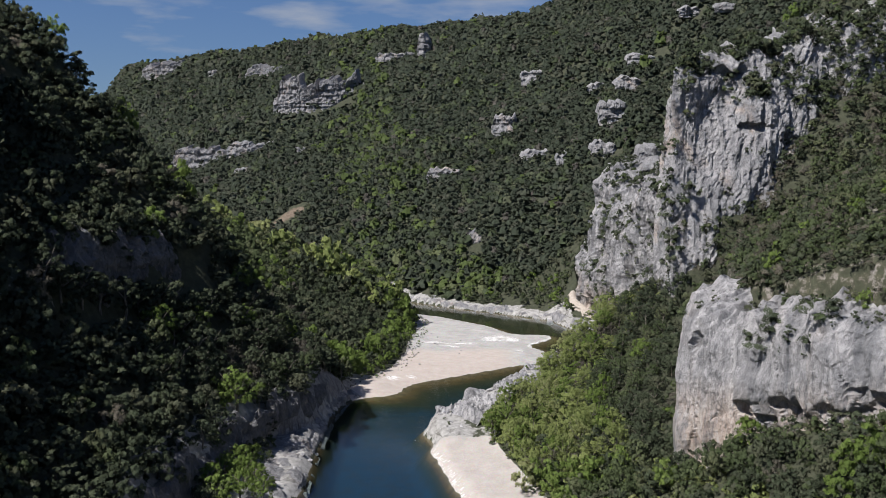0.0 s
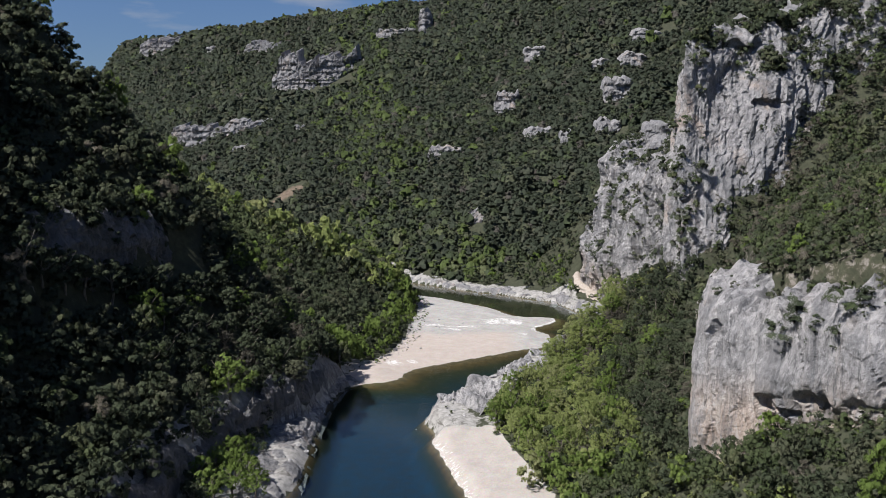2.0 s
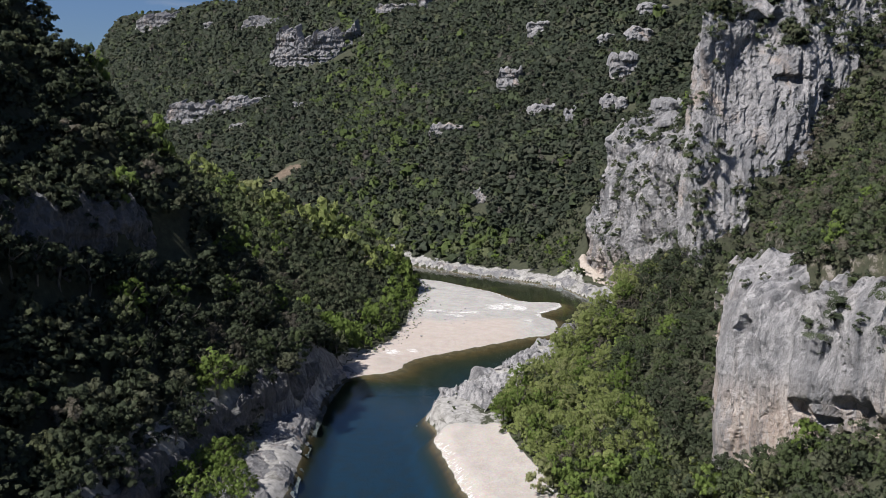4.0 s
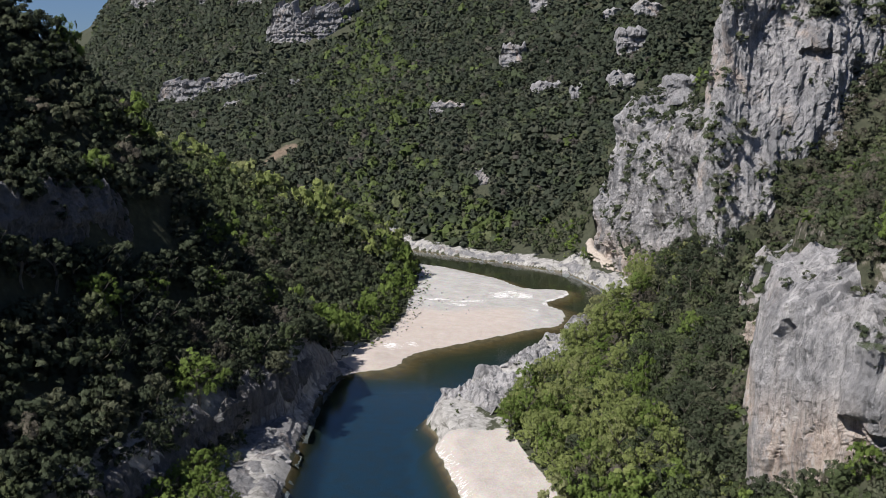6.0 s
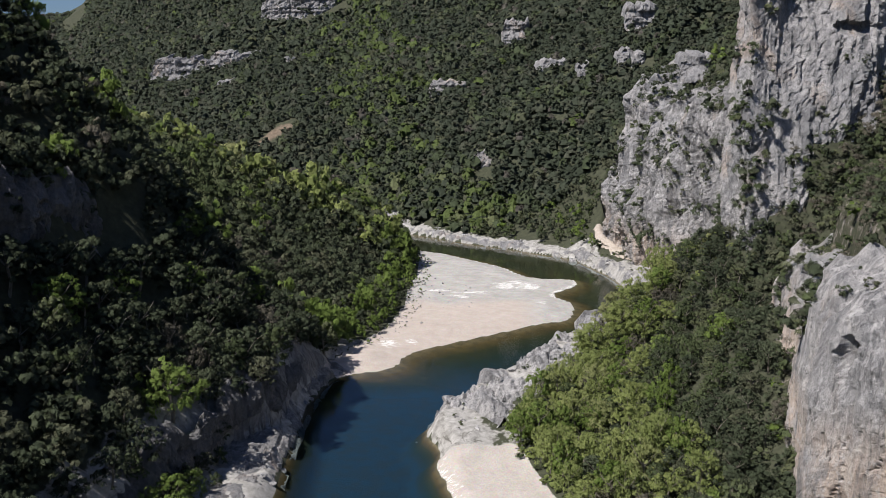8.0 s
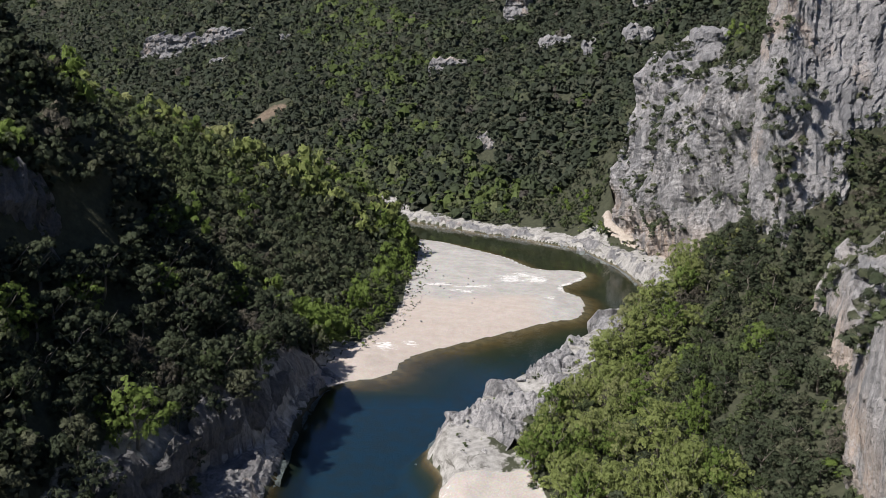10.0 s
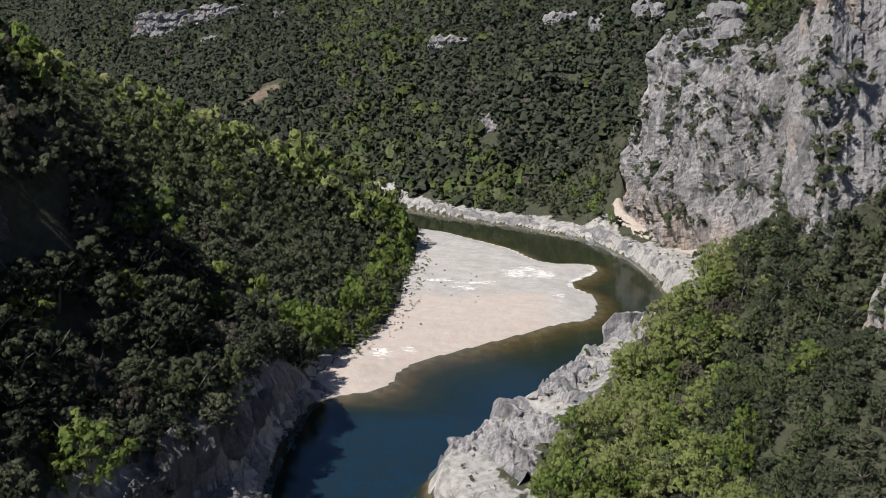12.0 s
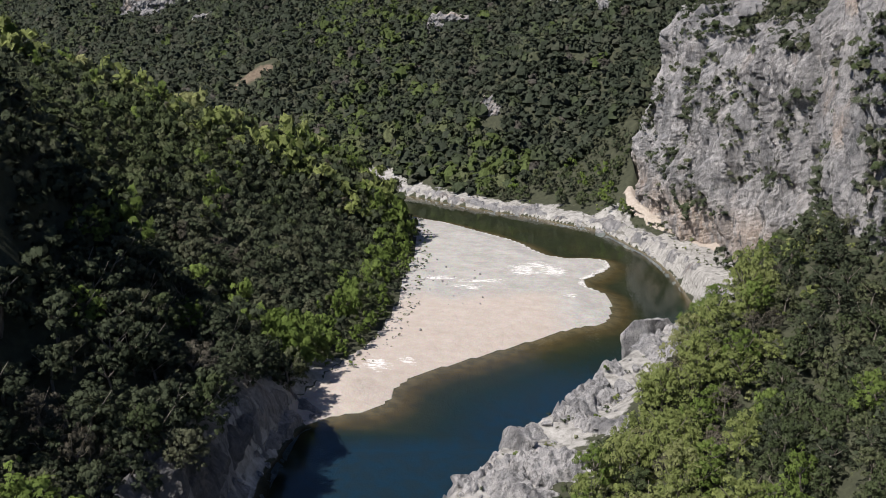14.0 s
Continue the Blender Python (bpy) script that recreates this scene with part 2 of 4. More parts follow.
SAND = path_material()
GROUND, WATER, BARK = ground_material(), water_material(), bark_material()
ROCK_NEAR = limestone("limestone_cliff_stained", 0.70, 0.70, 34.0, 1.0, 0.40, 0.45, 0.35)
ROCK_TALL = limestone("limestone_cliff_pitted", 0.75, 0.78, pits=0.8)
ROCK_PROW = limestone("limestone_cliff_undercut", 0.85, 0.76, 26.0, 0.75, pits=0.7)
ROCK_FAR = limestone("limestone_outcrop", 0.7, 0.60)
OAK = foliage("evergreen_oak_leaves", (0.036, 0.046, 0.028), (0.076, 0.091, 0.054), (0.096, 0.094, 0.063), 0.06)
GREEN = foliage("green_leaves", (0.048, 0.064, 0.030), (0.098, 0.122, 0.058), (0.120, 0.120, 0.074), 0.14)
SPRING = foliage("young_spring_leaves", (0.094, 0.138, 0.033), (0.172, 0.232, 0.066), None, 0.32)
WILLOW = foliage("pale_willow_leaves", (0.182, 0.220, 0.078), (0.262, 0.303, 0.108), (0.25, 0.235, 0.15), 0.38, 0.42)
BUDDING = foliage("half_bare_twigs", (0.085, 0.080, 0.062), (0.165, 0.152, 0.122), (0.17, 0.15, 0.115), 0.2, 0.52)
# limestone darkened in colour to stand for the shade on the left walls
ROCK_SHADED = limestone("limestone_shade_darkened", 0.35, 0.33)
ROCK_BANK = limestone("limestone_bank", 0.10, 0.98, pits=0.8)

# ---- the lie of the land ----
def lattice(i, j, k, seed):
    v = np.sin(i * 127.1 + j * 311.7 + k * 74.7 + seed * 53.3) * 43758.5453
    return v - np.floor(v)


def value_noise(x, y, z, seed=0):
    x, y, z = np.broadcast_arrays(np.asarray(x, float), np.asarray(y, float), np.asarray(z, float))
    i, j, k = np.floor(x), np.floor(y), np.floor(z)
    u, v, w = x - i, y - j, z - k
    u, v, w = u * u * (3 - 2 * u), v * v * (3 - 2 * v), w * w * (3 - 2 * w)
    out = 0.0
    for a in (0, 1):
        for b in (0, 1):
            for c in (0, 1):
                wt = (u if a else 1 - u) * (v if b else 1 - v) * (w if c else 1 - w)
                out = out + wt * lattice(i + a, j + b, k + c, seed)
    return out * 2 - 1


def fbm(x, y, z=0.0, octaves=4, seed=0, gain=0.5):
    total, amp = 0.0, 1.0
    for o in range(octaves):
        f = 2.03**o
        total = total + amp * value_noise(np.asarray(x) * f, np.asarray(y) * f, np.asarray(z) * f, seed + o)
        amp *= gain
    return total


def smooth(a, b, v):
    t = np.clip((v - a) / (b - a), 0, 1)
    return t * t * (3 - 2 * t)


def line_distance(x, y, line):
    """Distance of points from a polyline."""
    best = np.full(x.shape, 1e9)
    for (ax, ay), (bx, by) in zip(line[:-1], line[1:]):
        dx, dy = bx - ax, by - ay
        t = np.clip(((x - ax) * dx + (y - ay) * dy) / (dx * dx + dy * dy), 0, 1)
        best = np.minimum(best, np.hypot(x - ax - t * dx, y - ay - t * dy))
    return best


def inside(x, y, ring):
    hit = np.zeros(x.shape, bool)
    for (ax, ay), (bx, by) in zip(ring, ring[1:] + ring[:1]):
        if ay != by:
            hit ^= ((ay > y) != (by > y)) & (x < (bx - ax) * (y - ay) / (by - ay) + ax)
    return hit


# the river's two shores, from upstream of the start to past the bend
SHORE_LEFT = [(-30, -200), (-40, 60), (-42, 150), (-37, 200), (-34, 219), (-35, 247), (-36, 287), (-33, 309), (-28, 315),
              (-19, 318), (-15, 323), (-14, 332), (-8, 340), (5, 350), (20, 362), (30, 371), (39, 374), (42, 381),
              (45, 397), (43, 406), (39, 411), (40, 418), (45, 424), (51, 432), (52, 442), (46, 446), (38, 445),
              (29, 454), (25, 470), (11, 488), (-2, 506), (-16, 516), (-36, 545), (-62, 572), (-120, 600), (-260, 640), (-460, 690)]
SHORE_RIGHT = [(34, -200), (24, 60), (14, 150), (8, 195), (4, 214), (-2, 244), (-4, 252), (-2, 260), (-7, 271), (-2, 281),
               (5, 291), (12, 299), (19, 307), (27, 317), (37, 328), (48, 342), (60, 362), (67, 388), (69, 412), (69, 430),
               (67, 452), (63, 467), (57, 492), (45, 502), (31, 519), (13, 532), (-10, 558), (-29, 576), (-41, 602),
               (-100, 640), (-240, 690), (-450, 760)]


def rounded(line, times=2):
    """The polyline with its corners cut."""
    for _ in range(times):
        cut = [line[0]]
        for (ax, ay), (bx, by) in zip(line[:-1], line[1:]):
            cut += [(0.75 * ax + 0.25 * bx, 0.75 * ay + 0.25 * by), (0.25 * ax + 0.75 * bx, 0.25 * ay + 0.75 * by)]
        line = cut + [line[-1]]
    return line


SHORE_LEFT, SHORE_RIGHT = rounded(SHORE_LEFT), rounded(SHORE_RIGHT, 1)
WATER_RING = SHORE_LEFT + SHORE_RIGHT[::-1]
# where the wooded slope begins above the left shore and the gravel bar
FOOT = [(-60, -200), (-62, 100), (-60, 165), (-56, 205), (-51, 235), (-46.5, 258), (-40.5, 268), (-38.2, 283), (-36.6, 300), (-34, 320), (-28, 340), (-20, 360),
        (-16, 390), (-16, 410), (-14, 435), (-13, 464), (-19, 512), (-40, 552), (-66, 580), (-122, 608), (-260, 648), (-460, 698)]
PATH_LINE = [(85, 430), (83, 438), (80, 460), (76, 480), (71.5, 493), (70, 502), (73, 513)]
# cliffs: foot and top lines
NEAR_FOOT = [(104, 100), (80, 138), (66, 163), (57, 180), (49.5, 197), (52, 206), (56, 221), (60.5, 237), (64.5, 252), (68, 266), (72, 280), (84, 288)]
TALL_FOOT = [(190, 335), (152, 316), (126, 303), (104, 297), (86, 294), (72, 295), (71, 306), (73, 322), (77, 345), (84, 362)]
FAR_FOOT = [(90, 346), (84, 366), (82, 387), (82, 409), (84, 432), (81, 456), (77, 480), (74, 505), (75, 523), (82, 541), (100, 562)]
NEAR_RING = NEAR_FOOT + [(400, 288), (400, 100)]
TALL_RING = TALL_FOOT + [(130, 388), (400, 425), (400, 335)]
FAR_RING = FAR_FOOT + [(400, 562), (400, 422), (130, 385)]


def land(x, y):
    """Ground height at points of the plan, and what covers it."""
    shape = x.shape
    x, y = x.ravel().astype(float), y.ravel().astype(float)
    wob = 1.3 * fbm(x / 7, y / 7, 0, 3, 5)
    dl, dr, df = line_distance(x, y, SHORE_LEFT), line_distance(x, y, SHORE_RIGHT), line_distance(x, y, FOOT)
    wet = inside(x, y, WATER_RING)
    left_ring = FOOT + [(-2000, 698), (-2000, -200)]
    on_slope = inside(x, y, left_ring)
    left = (inside(x, y, SHORE_LEFT + [(-2000, 690), (-2000, -200)])) & ~wet
    hills = 5.0 * fbm(x / 60, y / 60, 0, 4, 11)
    rough = 0.9 * fbm(x / 9, y / 9, 0, 4, 17)

    # left: shelf or bar, then the slope
    bar = left & (y > 312) & (y < 520) & ~on_slope
    z_bar = np.minimum(0.16 * dl, 1.5) + 0.12 * fbm(x / 6, y / 6, 0, 3, 3) * np.minimum(dl / 4, 1) + 0.5 * smooth(12, 28, dl)
    z_shelf = np.minimum(0.9 * dl, 2.4) + np.clip(rough, -0.8, 1.5)
    d = df + wob
    steep = np.interp(d, [0, 1.2, 3, 11, 23, 30, 34, 38, 48, 60, 77, 89, 143, 300, 900], [2.5, 7, 11, 18, 29, 38, 45, 54, 65, 78, 100, 117, 145, 175, 200])
    # extra height out of view, added so the ridge shades the lower left bank
    steep = steep + 20 * smooth(52, 100, d) * smooth(268, 228, y)
    mild = np.interp(d, [0, 10, 25, 50, 70, 100, 200, 900], [1.6, 3, 11, 26, 41, 66, 130, 200])
    cap = np.interp(y, [298, 306, 315, 330, 345, 384, 410, 460, 520, 600, 800], [400, 130, 84, 62, 54, 48, 44, 36, 27, 22, 22])
    cap = cap + 0.4 * np.maximum(d - 70, 0)
    mild = mild + np.interp(d, [0, 10, 25, 60], [0, 4, 7, 0]) * smooth(430, 470, y) * smooth(600, 540, y)
    g = steep + (mild - steep) * smooth(302, 340, y)
    g = -6 * np.log(np.exp(-np.minimum(g, 400) / 6) + np.exp(-cap / 6))
    z_left = np.where(on_slope, g + hills * smooth(10, 60, d) * 0.6 + rough * smooth(2, 8, d), np.where(bar, z_bar, z_shelf))

    # right: rock bench, wooded slope, cliffs
    crest = np.interp(y, [180, 245, 262, 284, 302, 326, 345, 390, 440, 480, 520], [2.0, 1.6, 4, 5.5, 7.3, 12, 12, 8, 5, 3.5, 3])
    e = dr + 0.5 * wob
    bench = crest * smooth(0, 3.5, e) + np.maximum(rough, -0.6) * smooth(1, 5, e) * np.clip(crest / 4, 0.3, 1.2)
    slope = np.interp(e, [0, 16, 30, 45, 62, 100, 150, 400], [0, 1, 4, 10, 21, 38, 52, 140])
    mound = np.interp(e, [0, 10, 18, 30, 45, 62, 100, 150, 400], [0, 1, 8, 24, 32, 37.5, 47, 60, 140])
    slope = slope + (mound - slope) * smooth(272, 312, y) * smooth(420, 380, y)
    slope = slope + 11 * smooth(200, 168, y) * smooth(22, 48, e)
    z_right = bench + slope * (1 - 0.35 * smooth(430, 470, y))
    for ring, foot, top, start, run in (
        (NEAR_RING, NEAR_FOOT, 45.5 + 0.63 * (x - 57) + 0.04 * (y - 190) - 0.2 * np.maximum(y - 203, 0), 9.5, 5.0),
        (TALL_RING, TALL_FOOT, 113 + 0.42 * (x - 85) + 0.05 * (y - 330), 4, 55.0),
        (FAR_RING, FAR_FOOT, 70 + 0.8 * (x - 98), 11, 24.0),
    ):
        di = np.where(inside(x, y, ring), line_distance(x, y, foot), 0)
        k = np.clip((di - start) / run, 0, 1)
        z_right = z_right + (np.maximum(top + hills * 0.5, z_right) - z_right) * k
    # wooded scree climbing against the tall cliff
    brow_y = 306 + 0.55 * (x - 82)
    scree = np.interp(x, [70, 76, 82, 98, 115, 134, 146, 200], [8, 22, 43, 62, 75, 95, 106, 130]) - 0.8 * np.abs(brow_y - y) - 8 * np.maximum(y - brow_y, 0) + 0.5 * hills
    on_scree = (x > 70) & (y > 226) & (y < brow_y + 1) & (scree > z_right - 0.5) & inside(x, y, TALL_RING)
    z_right = np.where((x > 70) & (y > 226) & (y < 380), np.maximum(z_right, scree), z_right)
    # the far hill
    v = y - np.where(x < 20, 0.85 * (20 - x), -1.0 * (x - 20) - 0.7 * np.maximum(x - 60, 0)) + 8 * fbm(x / 90, y / 90, 0, 3, 23)
    z_far = np.interp(v, [520, 545, 604, 673, 800, 912, 1068, 1180, 1300, 1700, 3000], [1, 5, 35, 70, 108, 146, 221, 270, 290, 276, 150])
    z_far = z_far * (1 - 0.25 * smooth(0, -75, x + 0.331 * y) * smooth(700, 1000, y)) - 13 * smooth(-100, 150, x) * smooth(900, 1200, v)
    far = smooth(478, 520, y) * np.where(inside(x, y, FAR_RING), 0, 1)
    z_hill = np.minimum(z_far + hills * smooth(545, 620, v) * 1.6, 0.55 * e + crest * smooth(0, 3, e) + 6 * smooth(12, 40, e) + 400 * smooth(30, 200, e))
    z_right = np.where(y > 562, np.maximum(z_hill, np.where(x > 60, z_right * smooth(640, 562, y), 0)), z_right + (z_hill - z_right) * far)

    # rock shelf that carries the sandy path
    shelf = np.interp(y, [426, 438, 460, 480, 493, 502, 512, 524], [2, 4.6, 5.6, 7.6, 10.4, 14, 17.5, 14]) - 0.75 * line_distance(x, y, PATH_LINE) - 0.4
    z_right = np.where((y > 424) & (y < 530) & (dr > 2), np.maximum(z_right, shelf), z_right)

    deepest = np.interp(y, [300, 330, 380, 420], [5.0, 5.0, 2.6, 1.5])
    bed = -np.minimum(0.9 * dr + 0.05, deepest)
    shelving = np.where((y > 312) & (y < 540), 0.19, 0.8)
    bed = np.maximum(bed, -np.minimum(shelving * dl + 0.05, 5.0)) + 0.15 * rough * np.minimum(np.minimum(dl, dr), 1)
    z = np.where(wet, bed, np.where(left, z_left, z_right))
    z = np.where((z < 0.15) & ~wet, 0.15 + 0.02 * np.minimum(np.minimum(dl, dr), 10), z)
    near_left = left & ~on_slope & ~bar
    return {
        "z": z.reshape(shape), "wet": wet.reshape(shape), "left": left.reshape(shape), "bar": bar.reshape(shape),
        "df": np.where(on_slope, df, 0).reshape(shape), "dl": dl.reshape(shape), "dr": dr.reshape(shape), "v": v.reshape(shape),
        "shelf": near_left.reshape(shape), "scree": on_scree.reshape(shape),
    }


def axis_steps(*spans):
    """Coordinates from (start, end, step) spans, end to end."""
    return np.concatenate([np.arange(a, b, s) for a, b, s in spans] + [[spans[-1][1]]])


def link_mesh(name, verts, faces, material, parent=None, label="", smooth_shade=False):
    """One mesh object from arrays of vertices and of equal-sized faces."""
    me = bpy.data.meshes.new(name)
    verts, faces = np.asarray(verts, np.float32), np.asarray(faces, np.int32)
    me.vertices.add(len(verts))
    me.vertices.foreach_set("co", verts.ravel())
    me.loops.add(faces.size)
    me.loops.foreach_set("vertex_index", faces.ravel())
    me.polygons.add(len(faces))
    me.polygons.foreach_set("loop_start", np.arange(len(faces), dtype=np.int32) * faces.shape[1])
    me.polygons.foreach_set("use_smooth", np.full(len(faces), smooth_shade))
    me.update(calc_edges=True)
    me.materials.append(material)
    ob = new(name, me)
    if parent:
        ob.parent = parent
    if label:
        ob["label"] = label
    return ob


def grid_faces(rows, cols):
    i = np.arange(rows - 1)[:, None] * cols + np.arange(cols - 1)[None, :]
    return np.stack([i, i + 1, i + cols + 1, i + cols], -1).reshape(-1, 4)


def set_values(ob, name, values):
    a = ob.data.attributes.new(name, "FLOAT", "POINT")
    a.data.foreach_set("value", np.asarray(values, np.float32).ravel())


# bleached crusts on the gravel: x, y, half widths
WHITE = [(22, 424, 7, 9), (31, 424, 6, 8), (27, 431, 6, 6), (33, 396, 2.5, 3), (4, 404, 6, 4), (-5, 414, 8, 3), (8, 411, 10, 3), (-19, 342, 4, 5), (-12, 345, 3, 3)]
gx = axis_steps((-1500, -600, 60), (-600, -160, 11), (-160, -60, 2.2), (-60, 90, 1.4), (90, 160, 2.5), (160, 400, 10), (400, 1500, 60))
gy = axis_steps((-300, 100, 25), (100, 200, 3), (200, 540, 1.4), (540, 700, 4), (700, 1300, 9), (1300, 1700, 25), (1700, 3000, 100))
GX, GY = np.meshgrid(gx, gy)
LAND = land(GX, GY)
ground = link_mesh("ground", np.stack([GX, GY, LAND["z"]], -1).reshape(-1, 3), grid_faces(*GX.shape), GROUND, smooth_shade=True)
tagged(ground, "wooded limestone gorge ground with a pale gravel bar", "ground", kind="structure")
bench_near = (~LAND["left"] & ~LAND["wet"]) * (1 - smooth(10, 20, LAND["dr"] + 6 * smooth(430, 460, GY) + 4 * fbm(GX / 8, GY / 8, 0, 3, 41))) * (1 - smooth(700, 760, GY))
beach = (~LAND["left"]) * smooth(200, 206, GY) * (1 - smooth(252, 258, GY)) * (1 - smooth(15, 20, LAND["dr"]))
bank_left = LAND["left"] * (LAND["df"] < 9) * (GY < 345) * 0.75 * ~LAND["bar"]
set_values(ground, "rock", np.maximum.reduce([bench_near, LAND["shelf"] * 0.8, bank_left, 0.38 * inside(GX.ravel(), GY.ravel(), NEAR_RING).reshape(GX.shape), 0.30 * (LAND["z"] > 20) * smooth(0.2, 0.5, fbm(GX / 25, GY / 25, 0, 3, 47))]))
set_values(ground, "gravel", np.maximum(LAND["bar"], beach))
stripe = GY - (396 + 0.12 * (GX - 10) + 6 * fbm(GX / 14, GY / 14, 0, 2, 31))
set_values(ground, "pink", np.maximum(LAND["bar"] * smooth(6, -4, stripe) * smooth(34, 22, GX), 0.6 * beach))
crust = 0 * GX
for bx, by, brx, bry in WHITE:
    crust = np.maximum(crust, np.exp(-(((GX - bx) / brx) ** 2 + ((GY - by) / bry) ** 2)))
rim = smooth(3.2, 0.8, LAND["dl"]) * smooth(395, 410, GY) * 0.75
set_values(ground, "white", np.maximum(np.where(LAND["bar"], np.maximum(0.8 * crust, rim), 0), beach * smooth(5, 1, LAND["dr"]) * 0.55))
set_values(ground, "path", smooth(4.0, 2.0, line_distance(GX.ravel(), GY.ravel(), PATH_LINE[:-1]).reshape(GX.shape) + 1.5 * fbm(GX / 4, GY / 4, 0, 2, 49)))
set_values(ground, "earth", 0.42 * inside(GX.ravel(), GY.ravel(), NEAR_RING).reshape(GX.shape) + 0.9 * np.exp(-((((GX + 123) / 16) ** 2 + ((GY - 737) / 8) ** 2)) ** 2))

wx, wy = axis_steps((-700, -100, 40), (-100, 110, 6), (110, 300, 40)), axis_steps((-300, 100, 40), (100, 700, 8), (700, 900, 40))
WX, WY = np.meshgrid(wx, wy)
water = link_mesh("water", np.stack([WX, WY, 0 * WX], -1).reshape(-1, 3), grid_faces(*WX.shape), WATER, smooth_shade=True)
tagged(water, "calm dark green-blue river with brown shallows", "river", kind="structure")

# ---- cliffs and rocks ----
def resample(line, count):
    p = np.asarray(line, float)
    s = np.r_[0, np.cumsum(np.hypot(*np.diff(p[:, :2], axis=0).T))]
    u = np.linspace(0, s[-1], count)
    return np.stack([np.interp(u, s, p[:, k]) for k in range(p.shape[1])], -1), s / s[-1]


def cliff(name, foot, top, z_foot, z_top, step, material, seed, bulge=2.6, rib=1.5, flute=1.1, strata=0.7, pit=0.6, hollows=(), cap=10.0, label="", core=(400, None), overhang=None, brow=1.5, jag=2.2):
    """A rock face lofted from a foot line to a top line, folded and fluted, with its top running back into the slope.
    hollows: (place along the foot 0..1, height, half width, half height, depth).
    overhang: metres along the foot and heights of the lip's two ends, and how far the rock draws back below it."""
    length = sum(math.dist(a, b) for a, b in zip(foot[:-1], foot[1:]))
    cols = int(length / step) + 1
    f, knots = resample(foot, cols)
    u = np.linspace(0, 1, cols)
    t = np.stack([np.interp(u, knots, [q[k] for q in top]) for k in (0, 1)], -1)
    zf, zt = np.interp(u, knots, z_foot), np.interp(u, knots, z_top)
    for _ in range(3):
        t[1:-1] = (t[:-2] + 2 * t[1:-1] + t[2:]) / 4
    zt = zt + jag * fbm(u * length / 9, seed, 0, 4, seed) + 0.5 * jag * np.round(2 * fbm(u * length / 4, seed + 3, 0, 2, seed)) / 2
    rows = int((zt - zf).max() / step) + 1
    w = np.linspace(0, 1, rows)[:, None]
    x, y, z = f[:, 0] + (t[:, 0] - f[:, 0]) * w, f[:, 1] + (t[:, 1] - f[:, 1]) * w, zf + (zt - zf) * w
    tang = np.gradient(f, axis=0)
    k = max(3, int(6 / step))
    for a in (0, 1):
        tang[:, a] = np.convolve(np.pad(tang[:, a], k, mode="edge"), np.ones(2 * k + 1) / (2 * k + 1), "valid")
    out = np.stack([-tang[:, 1], tang[:, 0]], -1)
    out /= np.linalg.norm(out, axis=1)[:, None] + 1e-9
    mid = np.array([[core[0], np.mean(f[:, 1]) if core[1] is None else core[1]]]) - f
    out *= -np.sign((out * mid).sum(1))[:, None]
    s = u * length + 0 * w
    warp = 2.5 * fbm(s / 18, z / 14, 0, 2, seed + 41)
    push = bulge * fbm(s / 24, z / 30, 0, 3, seed) + rib * (0.6 - 2 * np.abs(fbm((s + warp) / 11, z / 46, 0, 3, seed + 43)))
    push += flute * (0.5 - 1.6 * np.abs(fbm((s + 0.5 * warp) / 4.2, z / 20, 0, 3, seed + 5)))
    ledge = fbm(z / 4.2 + 0.6 * fbm(s / 16, z / 9, 0, 2, seed + 7), s / 30, 0, 2, seed + 9)
    push += strata * np.sign(ledge) * np.abs(ledge) ** 0.6
    block = fbm(s / 6.5 + 0.25 * fbm(z / 5, s / 5, 0, 2, seed + 31), z / 10, 0, 3, seed + 33)
    push += flute * 0.8 * np.round(block * 4) / 4 + pit * (0.3 - np.abs(fbm(s / 1.7, z / 1.7, 0, 4, seed + 35)))
    push -= 1.3 * pit * smooth(0.12, 0.42, fbm(s / 1.7 + 0.4 * fbm(s / 4, z / 4, 0, 2, seed + 50), z / 3.8, 0, 3, seed + 51)) + 0.9 * pit * smooth(0.2, 0.5, fbm(s / 5.5, z / 18, 0, 3, seed + 53))
    crack = np.abs(fbm(s / 4.5 + 0.3 * fbm(s / 6, z / 6, 0, 2, seed + 3), z / 26, 0, 2, seed + 19))
    push -= (0.35 + 1.3 * pit) * np.clip(1 - crack / 0.10, 0, 1)
    for hs, hz, rs, rz, deep in hollows:
        r = ((s - hs * length) / rs) ** 2 + (np.where(z > hz, (z - hz) / rz, (hz - z) / (rz * 1.6))) ** 2
        if rs < 10:
            r = r * (1 + 0.6 * fbm(s / 2.4, z / 2.0, 0, 3, seed + 61))
        push -= deep * (np.clip(1 - r, 0, 1) ** 0.5 if deep > 0 else smooth(0, 1, np.clip(1 - r, 0, 1)) ** 0.7)
    if overhang:
        s0, z0, s1, z1, deep = overhang
        lip = z0 + (z1 - z0) * (s - s0) / (s1 - s0) + 3.5 * fbm(s / 8, z / 12, 0, 3, seed + 71)
        under = smooth(0, 3.2, lip - z) * smooth(s1 + 6, s1 - 10, s) * smooth(s0 - 30, s0 - 5, s)
        push -= deep * under * (0.55 + 0.45 * smooth(15, 3, lip - z)) * (1 + 0.5 * fbm(s / 4, z / 5, 0, 3, seed + 73))
        pocket = smooth(0.10, 0.38, fbm(s / 3.2, z / 1.7, 0, 3, seed + 74)) * smooth(0, 3, lip - z) * smooth(18, 11, lip - z) * smooth(s1 + 2, s1 - 8, s)
        push -= 1.0 * pocket
